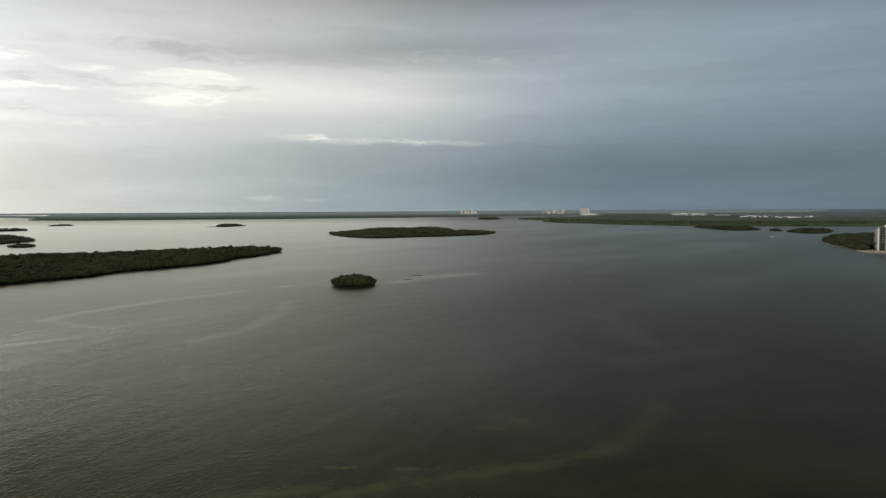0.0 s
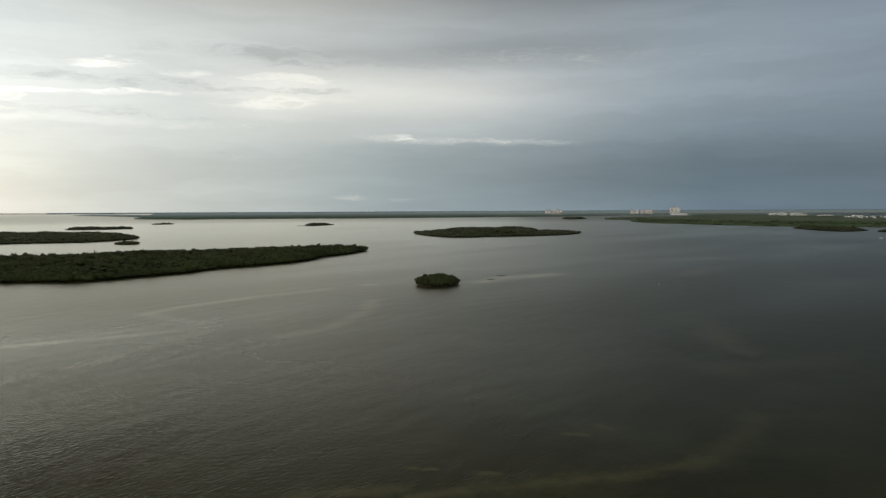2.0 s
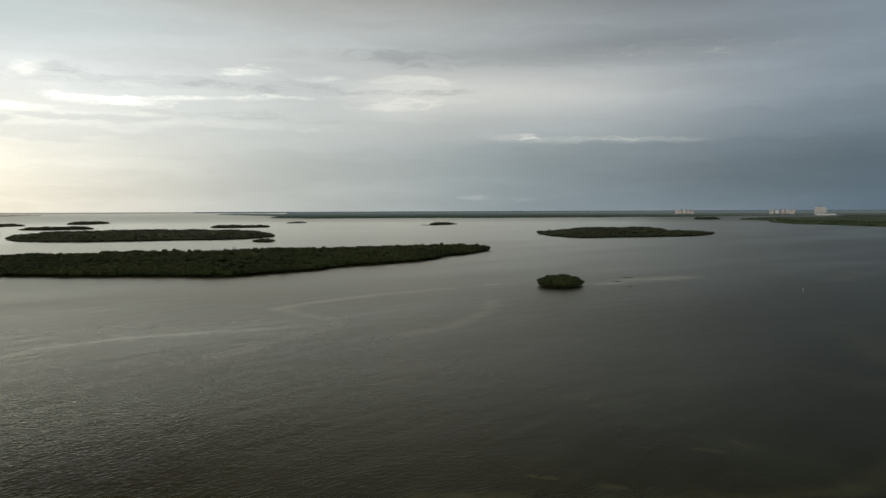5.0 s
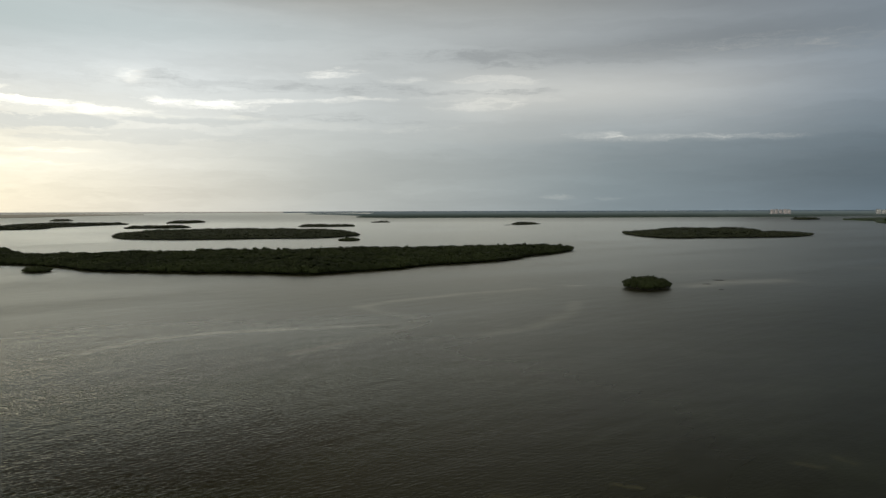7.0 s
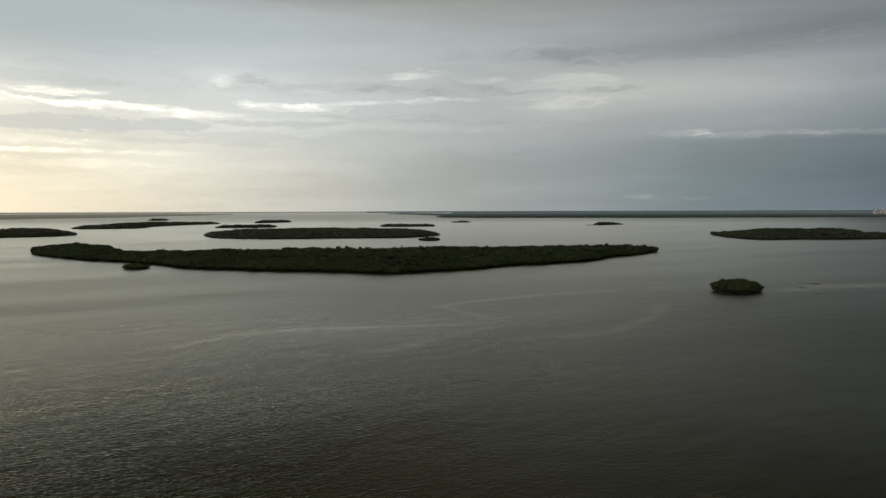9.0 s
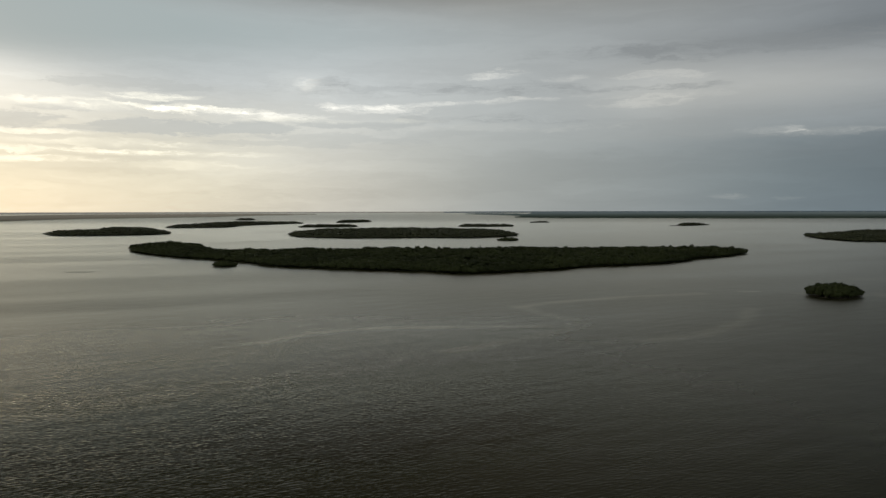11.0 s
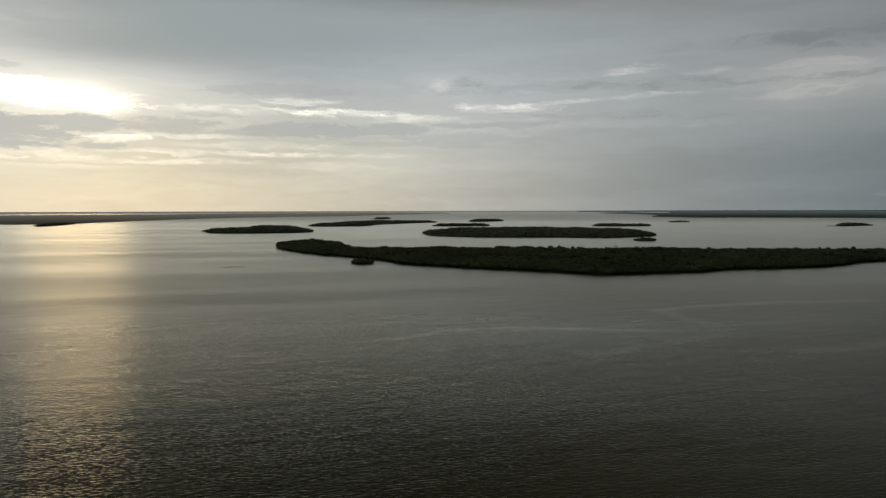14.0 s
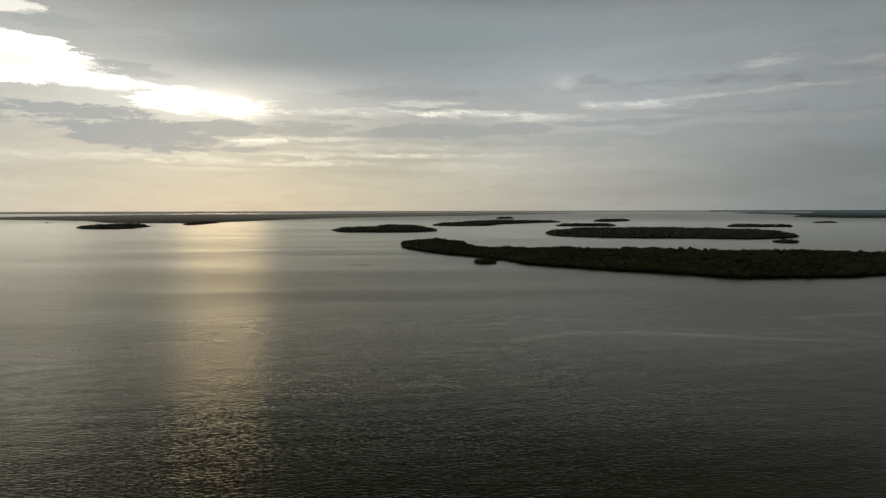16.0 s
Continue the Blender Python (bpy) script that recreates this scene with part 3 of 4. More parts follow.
# ---------------------------------------------------------------- the islands
long_island = island(
    near=[(-905, 532), (-862, 505), (-800, 482), (-701, 461), (-648, 462), (-571, 453), (-510, 437), (-435, 449), (-388, 464), (-342, 474), (-314, 479), (-300, 508),
          (-278, 548), (-268, 596), (-238, 648), (-219, 715), (-222, 752), (-206, 810), (-199, 880)],
    far=[(-925, 560), (-925, 605), (-860, 600), (-755, 540), (-690, 520), (-640, 545), (-590, 600), (-540, 645), (-470, 690), (-420, 735), (-330, 800), (-270, 860), (-215, 895)],
    label="long low mangrove island with an uneven dark green canopy", tall=10.0, gap=4.2, rise=110.0, foot=0.5, humps=0.02, inset=5.0)
round_islet = island(near=[(-75, 472), (-68, 463), (-58, 459), (-50, 467), (-45, 482)], far=[(-73, 486), (-58, 492)],
       label="small round mangrove islet standing alone in the bay", tall=7.0, gap=3.0, kinds=FINE, step=4, wood=False, inset=2.2)
clump = island(near=[(-558, 410), (-544, 404), (-536, 412)], far=[(-557, 424), (-542, 426)], label="tiny mangrove clump beside the long island", tall=5.0, gap=2.8, kinds=FINE, step=4, wood=False, inset=1.5)
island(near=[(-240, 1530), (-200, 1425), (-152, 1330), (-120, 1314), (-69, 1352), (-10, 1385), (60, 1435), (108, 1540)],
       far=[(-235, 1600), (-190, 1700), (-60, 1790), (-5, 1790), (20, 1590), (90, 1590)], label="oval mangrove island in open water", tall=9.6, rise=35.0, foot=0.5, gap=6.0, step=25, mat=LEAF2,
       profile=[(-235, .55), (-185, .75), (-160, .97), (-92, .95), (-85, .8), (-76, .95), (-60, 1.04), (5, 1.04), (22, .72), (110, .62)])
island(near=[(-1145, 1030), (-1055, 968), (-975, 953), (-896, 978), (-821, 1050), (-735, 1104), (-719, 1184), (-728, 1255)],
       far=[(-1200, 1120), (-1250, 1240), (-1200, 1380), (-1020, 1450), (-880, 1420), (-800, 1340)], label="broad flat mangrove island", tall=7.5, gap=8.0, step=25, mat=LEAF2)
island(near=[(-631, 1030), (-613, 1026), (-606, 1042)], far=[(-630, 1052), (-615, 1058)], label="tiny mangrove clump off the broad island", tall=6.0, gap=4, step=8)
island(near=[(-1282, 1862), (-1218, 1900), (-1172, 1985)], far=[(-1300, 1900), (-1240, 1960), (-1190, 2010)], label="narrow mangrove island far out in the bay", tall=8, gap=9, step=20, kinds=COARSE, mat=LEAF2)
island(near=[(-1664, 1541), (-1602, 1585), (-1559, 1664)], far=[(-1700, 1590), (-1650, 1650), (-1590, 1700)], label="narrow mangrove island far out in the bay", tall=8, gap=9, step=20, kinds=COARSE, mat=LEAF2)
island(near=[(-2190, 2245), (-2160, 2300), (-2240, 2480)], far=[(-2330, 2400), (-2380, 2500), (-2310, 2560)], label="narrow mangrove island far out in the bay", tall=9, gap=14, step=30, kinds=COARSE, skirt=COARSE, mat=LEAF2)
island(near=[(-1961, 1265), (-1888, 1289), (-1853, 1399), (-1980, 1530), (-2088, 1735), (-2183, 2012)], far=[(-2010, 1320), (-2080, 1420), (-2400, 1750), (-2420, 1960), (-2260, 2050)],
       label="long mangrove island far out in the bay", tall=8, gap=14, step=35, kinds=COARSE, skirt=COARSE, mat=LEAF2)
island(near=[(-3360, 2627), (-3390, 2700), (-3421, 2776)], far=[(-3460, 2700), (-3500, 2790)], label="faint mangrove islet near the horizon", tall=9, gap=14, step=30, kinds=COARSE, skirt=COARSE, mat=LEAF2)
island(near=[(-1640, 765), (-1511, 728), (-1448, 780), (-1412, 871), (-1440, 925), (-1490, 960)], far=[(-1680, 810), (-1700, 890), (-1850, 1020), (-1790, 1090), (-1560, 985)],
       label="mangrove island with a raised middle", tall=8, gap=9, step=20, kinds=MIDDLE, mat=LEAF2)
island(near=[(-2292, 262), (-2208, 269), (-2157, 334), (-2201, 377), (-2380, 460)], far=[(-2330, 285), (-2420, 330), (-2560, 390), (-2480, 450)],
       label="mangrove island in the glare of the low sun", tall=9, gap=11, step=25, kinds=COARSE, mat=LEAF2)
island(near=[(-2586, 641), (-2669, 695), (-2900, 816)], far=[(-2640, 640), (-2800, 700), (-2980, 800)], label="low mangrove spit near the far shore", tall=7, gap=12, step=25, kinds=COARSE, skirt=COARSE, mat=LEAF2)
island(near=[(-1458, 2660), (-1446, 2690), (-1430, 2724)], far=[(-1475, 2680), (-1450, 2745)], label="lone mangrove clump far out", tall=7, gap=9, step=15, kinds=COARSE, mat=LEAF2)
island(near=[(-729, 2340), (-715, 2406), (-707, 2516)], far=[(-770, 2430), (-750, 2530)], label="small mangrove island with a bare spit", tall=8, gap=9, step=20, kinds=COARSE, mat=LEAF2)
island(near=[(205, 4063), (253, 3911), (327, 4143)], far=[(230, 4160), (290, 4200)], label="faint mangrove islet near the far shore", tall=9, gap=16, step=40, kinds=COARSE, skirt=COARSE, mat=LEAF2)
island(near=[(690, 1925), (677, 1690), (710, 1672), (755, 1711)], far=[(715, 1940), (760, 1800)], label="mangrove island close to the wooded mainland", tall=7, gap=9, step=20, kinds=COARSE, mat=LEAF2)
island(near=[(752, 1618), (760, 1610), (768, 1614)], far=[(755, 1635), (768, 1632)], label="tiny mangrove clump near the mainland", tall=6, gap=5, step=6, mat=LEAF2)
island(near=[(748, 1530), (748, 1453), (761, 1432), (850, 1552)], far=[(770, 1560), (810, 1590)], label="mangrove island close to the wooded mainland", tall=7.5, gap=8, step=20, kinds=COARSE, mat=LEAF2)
point = island(near=[(616, 1150), (558, 1037), (520, 935), (513, 898), (499, 862), (482, 810), (520, 765), (640, 720)], far=[(650, 1170), (760, 1240), (900, 1200), (950, 900)],
               label="wooded point of the mainland beside a tower", tall=8.5, gap=5.5, step=25, inset=7.0, beach=True, mat=LEAF2, clear=(508, 818, 30))



# ---------------------------------------------------------------- land on the horizon
def far_land(name, near, far, label, tall=8.0, mat=WOODS, cell=0.12, rows=26):
    """A low wooded shore between two distances, given by azimuth."""
    na, nd = np.array(near, float).T
    fa, fd = np.array(far, float).T
    az = np.arange(min(na), max(na) + cell, cell)
    lo, hi = np.interp(az, na[::-1], nd[::-1]), np.interp(az, fa[::-1], fd[::-1])
    lo = lo * (1 + 0.012 * np.array([noise.noise((a * 0.8, 0, lo[0])) for a in az]))
    hi = np.maximum(hi, lo * 1.004)
    v = []
    for i in range(rows + 1):
        k = max(i - 1, 0) / (rows - 1)
        dist = 1 / ((1 - k) / lo + k / hi)
        a = np.radians(az)
        x, y = MID.x - dist * np.sin(a), MID.y + dist * np.cos(a)
        bumps = np.array([noise.noise((p * 0.012, q * 0.012, 2.0)) + 0.6 * noise.noise((p * 0.04, q * 0.04, 6.0)) for p, q in zip(x, y)])
        z = tall * (0.8 + 0.28 * bumps) if 0 < i < rows else np.full(len(az), -0.2)
        v.append(np.column_stack([x, y, z]))
    n = len(az)
    f = [(i * n + j, i * n + j + 1, (i + 1) * n + j + 1, (i + 1) * n + j) for i in range(rows) for j in range(n - 1)]
    return tagged(new(name, raw_mesh(name, drawn_in(np.concatenate(v)), f, mat, True)), label, "shore", kind="structure")


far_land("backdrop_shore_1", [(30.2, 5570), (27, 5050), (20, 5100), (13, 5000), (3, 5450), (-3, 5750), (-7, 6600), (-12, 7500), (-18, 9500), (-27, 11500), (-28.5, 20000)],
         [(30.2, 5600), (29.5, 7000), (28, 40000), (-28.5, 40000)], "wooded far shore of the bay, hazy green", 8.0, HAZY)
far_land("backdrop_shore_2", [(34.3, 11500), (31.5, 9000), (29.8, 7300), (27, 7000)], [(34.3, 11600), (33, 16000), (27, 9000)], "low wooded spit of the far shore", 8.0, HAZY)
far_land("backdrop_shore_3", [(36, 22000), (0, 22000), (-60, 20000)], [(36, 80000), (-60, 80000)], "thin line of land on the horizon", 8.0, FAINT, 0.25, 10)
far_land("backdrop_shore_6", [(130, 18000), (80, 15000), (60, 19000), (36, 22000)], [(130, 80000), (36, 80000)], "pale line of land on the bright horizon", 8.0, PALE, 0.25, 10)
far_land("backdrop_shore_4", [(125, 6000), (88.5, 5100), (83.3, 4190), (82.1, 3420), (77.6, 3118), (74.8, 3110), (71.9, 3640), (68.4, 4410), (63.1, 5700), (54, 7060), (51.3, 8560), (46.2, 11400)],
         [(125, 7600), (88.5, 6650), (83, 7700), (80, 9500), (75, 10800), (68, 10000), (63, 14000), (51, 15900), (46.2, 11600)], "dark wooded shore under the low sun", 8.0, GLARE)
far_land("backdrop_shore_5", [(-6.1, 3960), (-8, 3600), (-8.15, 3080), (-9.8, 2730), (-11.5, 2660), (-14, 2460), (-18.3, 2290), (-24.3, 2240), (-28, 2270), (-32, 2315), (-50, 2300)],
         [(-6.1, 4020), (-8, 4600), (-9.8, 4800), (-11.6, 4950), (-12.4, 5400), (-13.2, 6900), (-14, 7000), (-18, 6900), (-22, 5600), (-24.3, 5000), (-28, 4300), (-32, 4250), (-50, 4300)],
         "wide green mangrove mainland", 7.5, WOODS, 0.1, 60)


# ---------------------------------------------------------------- single mangrove trees
def lobes(seed, count, leaves, leaf):
    """A crown of several overlapping lumps, about 2 wide and 1 high."""
    r = np.random.default_rng(seed)
    vs, fs, n = [], [], 0
    for i in range(count):
        v, f = crown(2, leaves, leaf, seed * 31 + i)
        a, d = r.uniform(0, 6.28), (0.0 if i == 0 else r.uniform(0.35, 0.62))
        w = r.uniform(0.5, 0.72)
        z = r.uniform(0.22, 0.5) if i == 0 else r.uniform(0.0, 0.3)
        vs.append(v * (w, w, r.uniform(0.5, 0.66)) + (d * math.cos(a), d * math.sin(a), z))
        fs.append(f + n)
        n += len(v)
    return np.concatenate(vs), np.concatenate(fs)


def mangrove_tree(seed, bare=False):
    """A tree 1 m high and wide at the origin, to be scaled: trunk with limbs, prop roots and crown."""
    r = random.Random(seed)
    ob = tagged(new("mangrove_tree"), "mangrove tree with dark green crown over arched roots", "tree")
    bm = bmesh.new()
    fork = Vector((r.uniform(-.05, .05), r.uniform(-.05, .05), 0.38))
    tube(bm, [(0, 0, 0.04), fork * 0.55, fork], [0.028, 0.024, 0.02])
    for k in range(5):
        a = k * 1.257 + r.uniform(-.3, .3)
        tip = Vector((math.cos(a) * r.uniform(.2, .36), math.sin(a) * r.uniform(.2, .36), r.uniform(.6, .95)))
        tube(bm, [fork, fork.lerp(tip, 0.5) + Vector((0, 0, -.03)), tip], [0.016, 0.011, 0.004], 5)
    part("trunk", bm, BARK, ob)
    for k in range(4):
        bm = bmesh.new()
        a = k * 1.57 + r.uniform(-.4, .4)
        c, s = math.cos(a), math.sin(a)
        d = r.uniform(.12, .2)
        tube(bm, [(0, 0, .16), (c * d * .6, s * d * .6, .13), (c * d, s * d, -.03)], [.009, .008, .006], 4)
        part("prop_root", bm, BARK, ob)
    if not bare:
        v, f = lobes(seed, 6, 46, 0.24)
        v = v * (0.5, 0.5, 0.82) + (0, 0, 0.12)
        mesh_part("crown", raw_mesh("crown", v, f, LEAF), ob)
    else:
        v, f = lobes(seed, 4, 30, 0.13)
        n = len(ball(2)[0])
        keep = np.concatenate([np.arange(i * (n + 120) + n, (i + 1) * (n + 120)) for i in range(4)])
        back = np.full(len(v), -1)
        back[keep] = np.arange(len(keep))
        f = f[(back[f] >= 0).all(1)]
        mesh_part("crown", raw_mesh("crown", v[keep] * (0.5, 0.5, 0.75) + (0, 0, 0.2), back[f], LEAF2), ob)
        tagged(ob, "thin grey mangrove tree with sparse leaves")
    return ob


KINDS = [mangrove_tree(s) for s in range(1, 8)]
THIN = mangrove_tree(91, True)
fresh = {k.name for k in (*KINDS, THIN)}


def plant(kind, x, y, wide, high, group, z=0.1):
    m = Matrix.Translation((x, y, z)) @ Matrix.Rotation(random.uniform(0, 6.28), 4, "Z") @ Matrix.Diagonal((wide, wide, high, 1))
    if kind.name in fresh:
        fresh.discard(kind.name)
        kind.matrix_basis = m
        made = kind
    else:
        ob = kind
        keep = ob.matrix_basis.copy()
        ob.matrix_basis = Matrix.Identity(4)
        made = copy_thing(ob, m)
        ob.matrix_basis = keep
    return tagged(made, group=group)


def grove(top, gap, tall, foot, rise, group):
    """Trees all over a small islet, taller in its middle."""
    poly = top_lines[top.name]
    p = scatter(poly, gap)
    d = edge_gap(poly, p)
    for (x, y), e in zip(p, d):
        high = tall * (foot + (1 - foot) * min(1, e / rise) ** 0.8) * random.uniform(0.85, 1.12)
        plant(random.choice(KINDS), x, y, gap * random.uniform(1.6, 2.2), high, group)
    rim = smooth_rows([(*q, 0, 0) for q in [*poly[::2], poly[0]]], gap * 0.9)
    for x, y, _, _ in rim:
        plant(random.choice(KINDS), x, y, gap * random.uniform(0.95, 1.4), tall * foot * random.uniform(0.75, 1.05), group, -0.05)


grove(round_islet, 3.6, 8.1, 0.58, 5.5, "mangrove trees of the round islet")
grove(clump, 3.0, 5.2, 0.55, 5.0, "mangrove trees of the tiny clump")

# trees that stand out along the near shore and over the skyline of the long island
shore = top_lines[long_island.name]
front = shore[: len(shore) // 2 + 6]
for x, y, _, _ in smooth_rows([(*q, 0, 0) for q in front[::2]], 6.0):
    if random.random() < 0.85:
        plant(random.choice(KINDS), x + random.uniform(-2, 2), y + random.uniform(-1, 4), random.uniform(7.5, 11.5), random.uniform(3.4, 5.4), "mangrove trees along the shore", -0.05)
high_ground = scatter(shore, 14.0)
gaps = edge_gap(shore, high_ground)
random.seed(5)
for (x, y), e in zip(high_ground, gaps):
    if 10 < e < 75 and random.random() < 0.36 and y + 0.55 * x > 330:
        plant(random.choice(KINDS) if random.random() < 0.9 else THIN, x, y, random.uniform(5.5, 9.5), random.uniform(9.4, 12.0), "tall trees over the island wood")


for x, y, w, h in ((-905, 590, 12, 9.5), (-893, 583, 13, 10.5), (-880, 588, 12, 9.5), (-868, 575, 12, 9.0)):
    plant(random.choice(KINDS), x, y, w, h, "tall trees over the island wood")


# ---------------------------------------------------------------- bars and marks in the water
def mud_bar(x, y, long, wide, high, turn, label):
    bm = bmesh.new()
    n, rows = 22, []
    for k, s in ((1.0, -0.15), (0.82, 0.55), (0.5, 0.9), (0.15, 1.0)):
        ring = []
        for i in range(n):
            t = 2 * math.pi * i / n
            r = k * (1 + 0.25 * noise.noise((math.cos(t) * 1.7 + x, math.sin(t) * 1.7, k)))
            ring.append(bm.verts.new((r * long / 2 * math.cos(t), r * wide / 2 * math.sin(t), high * s)))
        rows.append(ring)
    for a, b in zip(rows, rows[1:]):
        for i in range(n):
            bm.faces.new((a[i], a[(i + 1) % n], b[(i + 1) % n], b[i]))
    bm.faces.new(rows[-1])
    me = bpy.data.meshes.new("mud_bar")
    bm.to_mesh(me)
    bm.free()
    me.materials.append(MUD)
    ob = new("mud_bar", me)
    ob.matrix_basis = pose(x, y, 0, 0, 0, turn)
    return tagged(ob, label, "mud bar", "mud bars in the shallows")


mud_bar(-20, 546, 9, 3.2, 0.35, 15, "low dark oyster bar just above the water")
mud_bar(-26, 515, 6, 2.2, 0.28, 10, "low dark oyster bar just above the water")
mud_bar(-16, 484, 3.5, 1.5, 0.2, 20, "small dark oyster bar just above the water")
mud_bar(-592, 305, 26, 3.0, 0.3, 45, "long thin mud bar barely above the water")
mud_bar(-750, 2337, 60, 16, 2.0, 5, "bare spit running out from a small island")


def channel_marker(x, y):
    ob = tagged(new("channel_marker"), "pale channel marker post with a board, standing in the water", "channel marker")
    bm = bmesh.new()
    tube(bm, [(0, 0, -1), (0, 0, 1.4), (0, 0, 2.9)], [.2, .19, .17], 10)
    part("post", bm, CONCRETE, ob)
    bm = bmesh.new()
    box(bm, -.32, .32, -.26, -.2, 1.9, 2.55)
    part("board", bm, WHITE, ob, "white board")
    bm = bmesh.new()
    box(bm, -.2, .2, -.285, -.264, 2.02, 2.43)
    part("panel", bm, GREEN, ob, "green square on the board")
    ob.matrix_basis = pose(x, y, 0, 0, 0, -10)


channel_marker(85, 475)


def motor_boat(x, y, turn, size=1.0):
    ob = tagged(new("motor_boat"), "small white motor boat on open water", "boat")
    bm = bmesh.new()
    rows = []
    for t, w, z0 in ((-3.2, 1.1, -.2), (-1, 1.25, -.25), (1.4, 1.1, -.2), (2.8, .55, .1), (3.6, .06, .5)):
        rows.append([bm.verts.new(p) for p in ((-w, t, .85), (-w * .75, t, z0), (w * .75, t, z0), (w, t, .85))])
    for a, b in zip(rows, rows[1:]):
        for i in range(3):
            bm.faces.new((a[i], a[i + 1], b[i + 1], b[i]))
        bm.faces.new((a[3], a[0], b[0], b[3]))
    bm.faces.new(rows[0][::-1])
    bmesh.ops.recalc_face_normals(bm, faces=bm.faces)
    part("hull", bm, WHITE, ob)
    bm = bmesh.new()
    box(bm, -.8, .8, -1.0, 1.0, .85, 1.5)
    part("console", bm, WHITE, ob)
    bm = bmesh.new()
    box(bm, -.95, .95, -1.4, 1.1, 2.3, 2.4)
    part("canopy_top", bm, WHITE, ob)
    for sx in (-.85, .85):
        for sy in (-1.3, 1.0):
            bm = bmesh.new()
            tube(bm, [(sx, sy, .85), (sx, sy, 2.3)], [.04, .04], 5)
            part("post", bm, CONCRETE, ob)
    bm = bmesh.new()
    box(bm, -.25, .25, -3.7, -3.2, 0, 1.2)
    part("outboard_motor", bm, ROOF, ob, "dark outboard motor")
    p = Vector(drawn_in([(x, y, 0)])[0])
    k = size * reach(math.hypot(x, y))
    ob.matrix_basis = pose(*p, 0, 0, turn) @ Matrix.Diagonal((k, k, k, 1))
    return tagged(ob, group="boats on the bay")


motor_boat(595, 1282, 70, 0.8)
motor_boat(646, 1274, 100, 0.5)
motor_boat(-3408, 261, 20, 2.0)


# ---------------------------------------------------------------- buildings
def slab(name, parent, mat, x0, x1, y0, y1, z0, z1, label=""):
    bm = bmesh.new()
    box(bm, x0, x1, y0, y1, z0, z1)
    return part(name, bm, mat, parent, label)


def apartment_tower(x, y, turn):
    """Ten storeys with balconies on the water side."""
    ob = tagged(new("apartment_building"), "cream apartment tower with stacked dark balconies by the water", "apartment building")
    wide, deep, storey, floors = 26.0, 17.0, 2.7, 10
    high = storey * floors
    slab("wall", ob, WALL, -wide / 2, wide / 2, -deep / 2 + 1.6, deep / 2, 0, high)
    roof = slab("roof", ob, ROOF, -wide / 2 - .3, wide / 2 + .3, -deep / 2 - .3, deep / 2 + .3, high, high + .5)
    slab("lift_house", roof, WALL, -4, 3, -2, 4, high + .5, high + 3.2)
    for i, xx in enumerate((-wide / 2, -4.6, -1.6, 4.0, wide / 2 - 1.6)):
        slab("pier", ob, WHITE, xx, xx + 1.6, -deep / 2, -deep / 2 + 1.597, 0, high)
    for f in range(floors):
        z = f * storey
        for x0, x1 in ((-wide / 2 + 1.6, -4.6), (-3.0, -1.6), (0.0, 4.0), (5.6, wide / 2 - 1.6)):
            w = slab("window", ob, GLASS, x0 + .2, x1 - .2, -deep / 2 + 1.55, -deep / 2 + 1.65, z + .15, z + 2.35)
            b = slab("balcony", ob, CONCRETE, x0, x1, -deep / 2 + .05, -deep / 2 + 1.6, z - .05, z + .12)
            slab("rail", b, GLASS, x0, x1, -deep / 2 + .05, -deep / 2 + .1, z + .12, z + .7)
        for k in range(3):
            yy = -deep / 2 + 2.4 + k * 4.9
            slab("window", ob, GLASS, -wide / 2 - .04, -wide / 2 + .05, yy, yy + 3.9, z + .3, z + 2.3)
            slab("balcony", ob, CONCRETE, -wide / 2 - 1.2, -wide / 2, yy - .2, yy + 4.1, z - .05, z + .1)
    ob.matrix_basis = pose(x, y, 0.3, 0, 0, turn)


apartment_tower(527, 838, -20)
ob = tagged(new("seawall"), "pale concrete seawall at the foot of the tower", "seawall")
slab("wall", ob, CONCRETE, -16, 14, -.8, .8, -1, 1.0)
slab("cap", ob, CONCRETE, -16.2, 14.2, -1, 1, 1.0, 1.25, "pale concrete cap")
ob.matrix_basis = pose(489.5, 804.5, 0, 0, 0, -73)


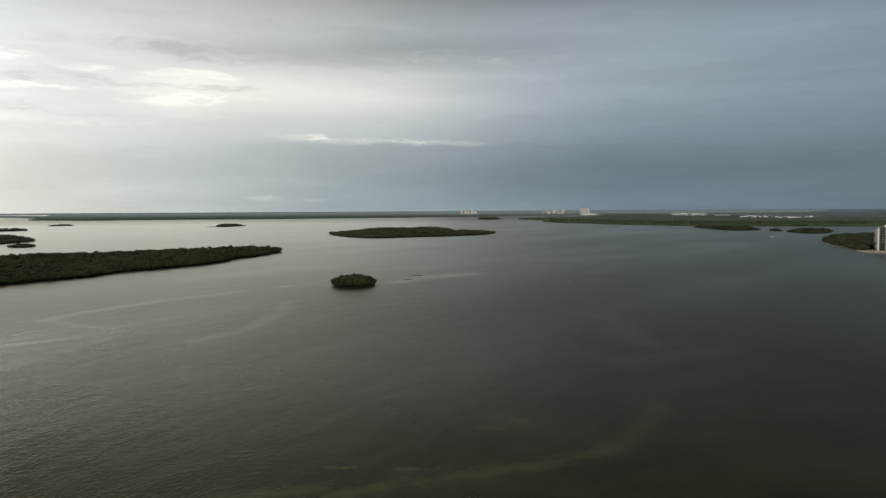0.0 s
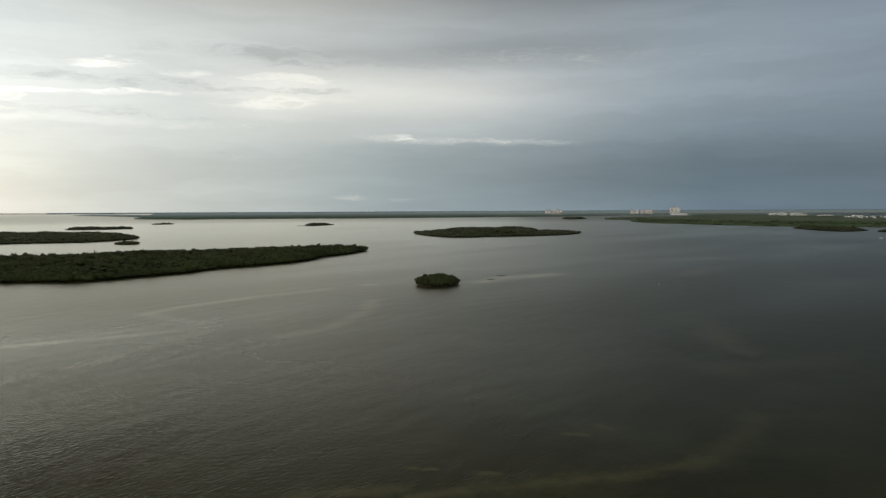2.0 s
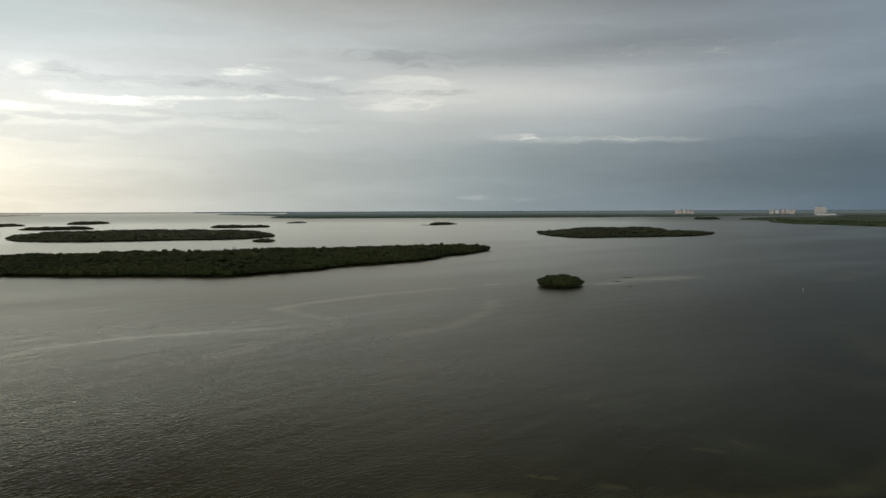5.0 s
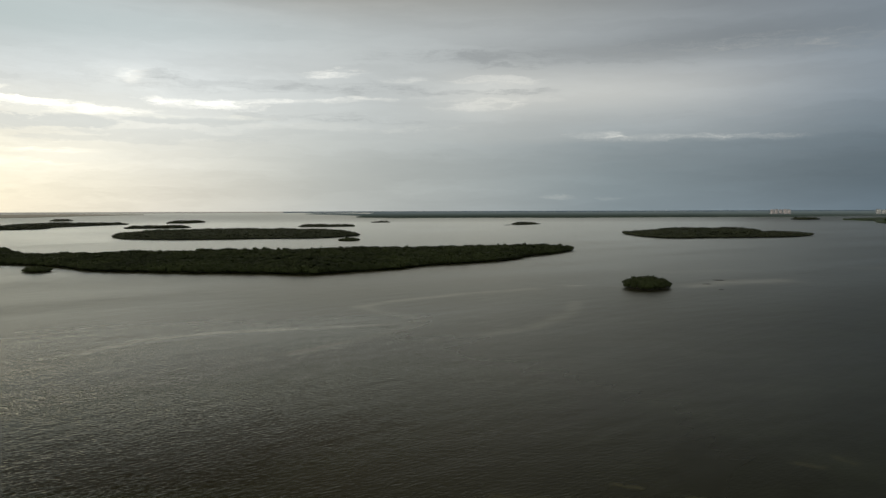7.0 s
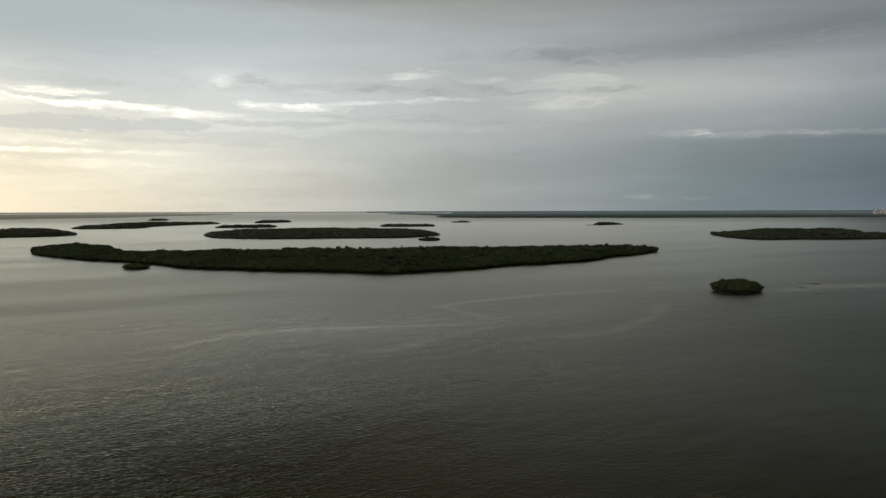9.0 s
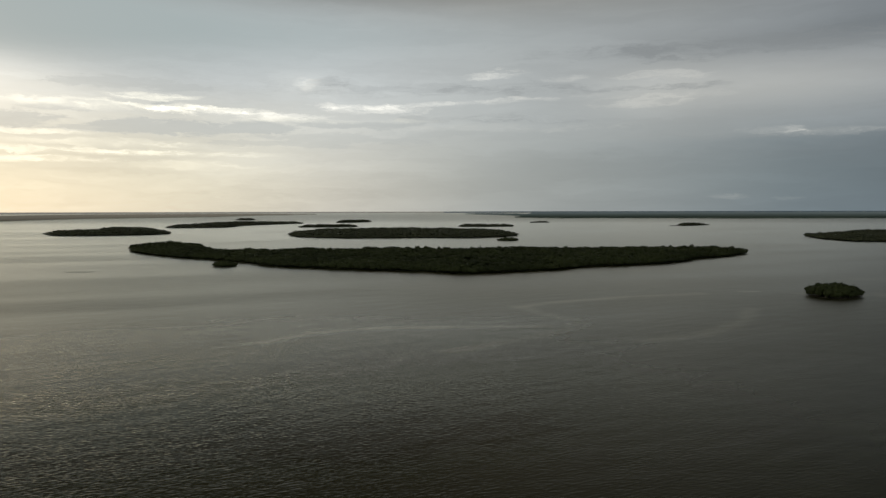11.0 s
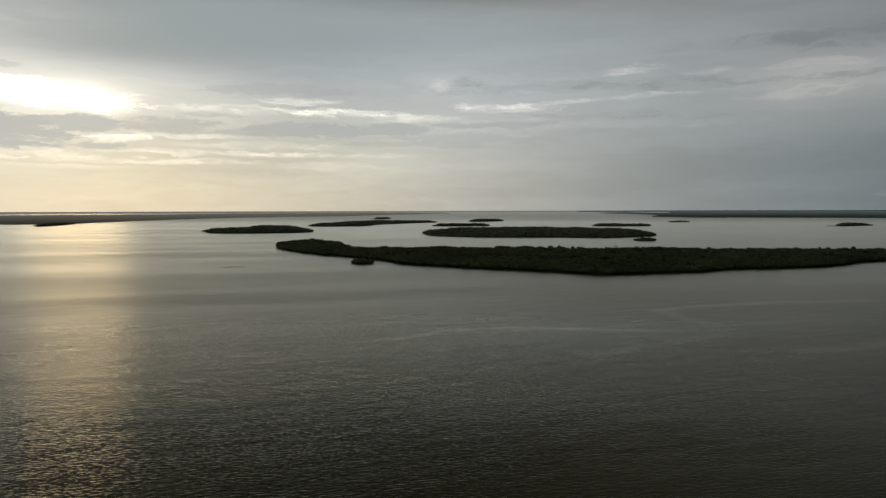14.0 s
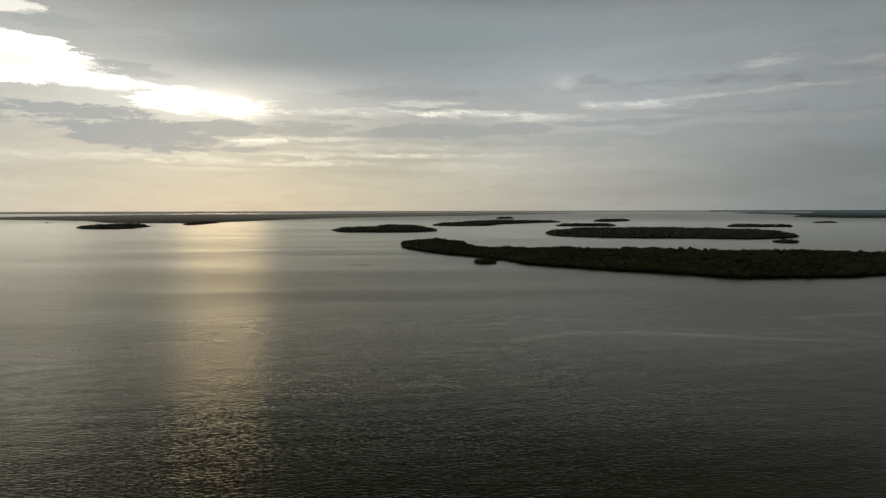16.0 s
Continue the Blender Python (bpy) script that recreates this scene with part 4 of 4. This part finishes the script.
def far_block(az, d, wide, deep, high, mat, label, category, group, bays=5, floors=8, turn=0.0, base=6.0, hip=False):
    """A building on the far shore: body, roof and bands of dark windows."""
    ob = tagged(new("far_building" if not hip else "house"), label, category, group)
    slab("wall", ob, mat, -wide / 2, wide / 2, -deep / 2, deep / 2, -base, high)
    if hip:
        bm = bmesh.new()
        q = [bm.verts.new(p) for p in ((-wide / 2 - .6, -deep / 2 - .6, high), (wide / 2 + .6, -deep / 2 - .6, high), (wide / 2 + .6, deep / 2 + .6, high), (-wide / 2 - .6, deep / 2 + .6, high))]
        r = [bm.verts.new((-wide / 4, 0, high + deep * .28)), bm.verts.new((wide / 4, 0, high + deep * .28))]
        for f in ((q[0], q[1], r[1], r[0]), (q[1], q[2], r[1]), (q[2], q[3], r[0], r[1]), (q[3], q[0], r[0]), (q[3], q[2], q[1], q[0])):
            bm.faces.new(f)
        part("roof", bm, WHITE if d > 3800 else ROOF, ob)
    else:
        slab("roof", ob, ROOF, -wide / 2 - .4, wide / 2 + .4, -deep / 2 - .4, deep / 2 + .4, high, high + 1.2)
    step = high / floors
    pitch = wide / bays
    for b in range(bays):
        for f in range(floors):
            slab("window", ob, GLASS, -wide / 2 + (b + .22) * pitch, -wide / 2 + (b + .78) * pitch, -deep / 2 - .12, -deep / 2 + .1, f * step + step * .3, f * step + step * .85)
    k = reach(d)
    p = Vector(drawn_in([spot(az, d, base)])[0])
    ob.matrix_basis = pose(*p, 0, 0, az + turn) @ Matrix.Diagonal((k, k, k, 1))
    return ob


# two groups of pale towers and one with a long podium
for i, az in enumerate((-1.55, -1.83, -2.12, -2.4, -2.66)):
    far_block(az, 8600, 34, 24, 46 + 4 * (i % 2), PINK, "pink apartment tower on the far shore", "tower", "pink towers on the far shore", 3, 7)
for i, az in enumerate((-8.2, -8.55, -8.95, -9.3, -9.6)):
    far_block(az, 8300, 40, 24, 46 - 5 * (i % 2), PINK if i > 1 else WALL, "pale apartment tower on the far shore", "tower", "pale towers on the far shore", 3, 7)
far_block(-11.35, 8300, 108, 30, 70, WALL, "broad cream hotel tower over the woods", "hotel", "", 8, 10)
far_block(-11.7, 7200, 160, 30, 9, WHITE, "long low white podium before a hotel", "building", "", 9, 2)
for az, d, w, h in ((-18.3, 5900, 75, 14), (-18.85, 5850, 60, 18), (-19.75, 5650, 85, 17), (-20.25, 5500, 40, 11), (-21.6, 5350, 95, 6), (-23.6, 4700, 60, 8)):
    far_block(az, d, w, 22, h, WHITE, "low white waterside building among trees", "building", "white buildings on the mainland", 6, 3)
random.seed(11)
for i in range(20):
    az, d = -22.8 - 0.25 * i - random.uniform(0, 0.18), 4180 - 12 * i + random.uniform(-250, 250)
    far_block(az, d, random.uniform(7, 17), random.uniform(8, 12), random.uniform(2.6, 4.8), WHITE, "small white house with a pale roof among trees", "house", "white houses on the mainland",
              3, 1, random.uniform(-30, 30), 6, True)

# tree crowns along the water's edge of the mainland
crowns = []
for i in range(2600):
    az = random.uniform(-46, -8.6)
    shore_d = np.interp(-az, [8.15, 9.8, 11.5, 14, 18.3, 24.3, 28, 32, 50], [3080, 2730, 2660, 2460, 2290, 2240, 2270, 2315, 2300])
    d = shore_d * (1.003 + 0.25 * random.random() ** 2.2)
    x, y, _ = spot(az, d)
    crowns.append((x, y, 0.2 if d < shore_d * 1.02 else 3.0, random.uniform(9, 17), random.uniform(4.5, 7.0)))
v, f = heap(COARSE, crowns)
tagged(new("mainland_trees", raw_mesh("mainland_trees", drawn_in(v), f, LEAF3)), "green mangrove trees along the mainland shore", "trees", kind="stuff")
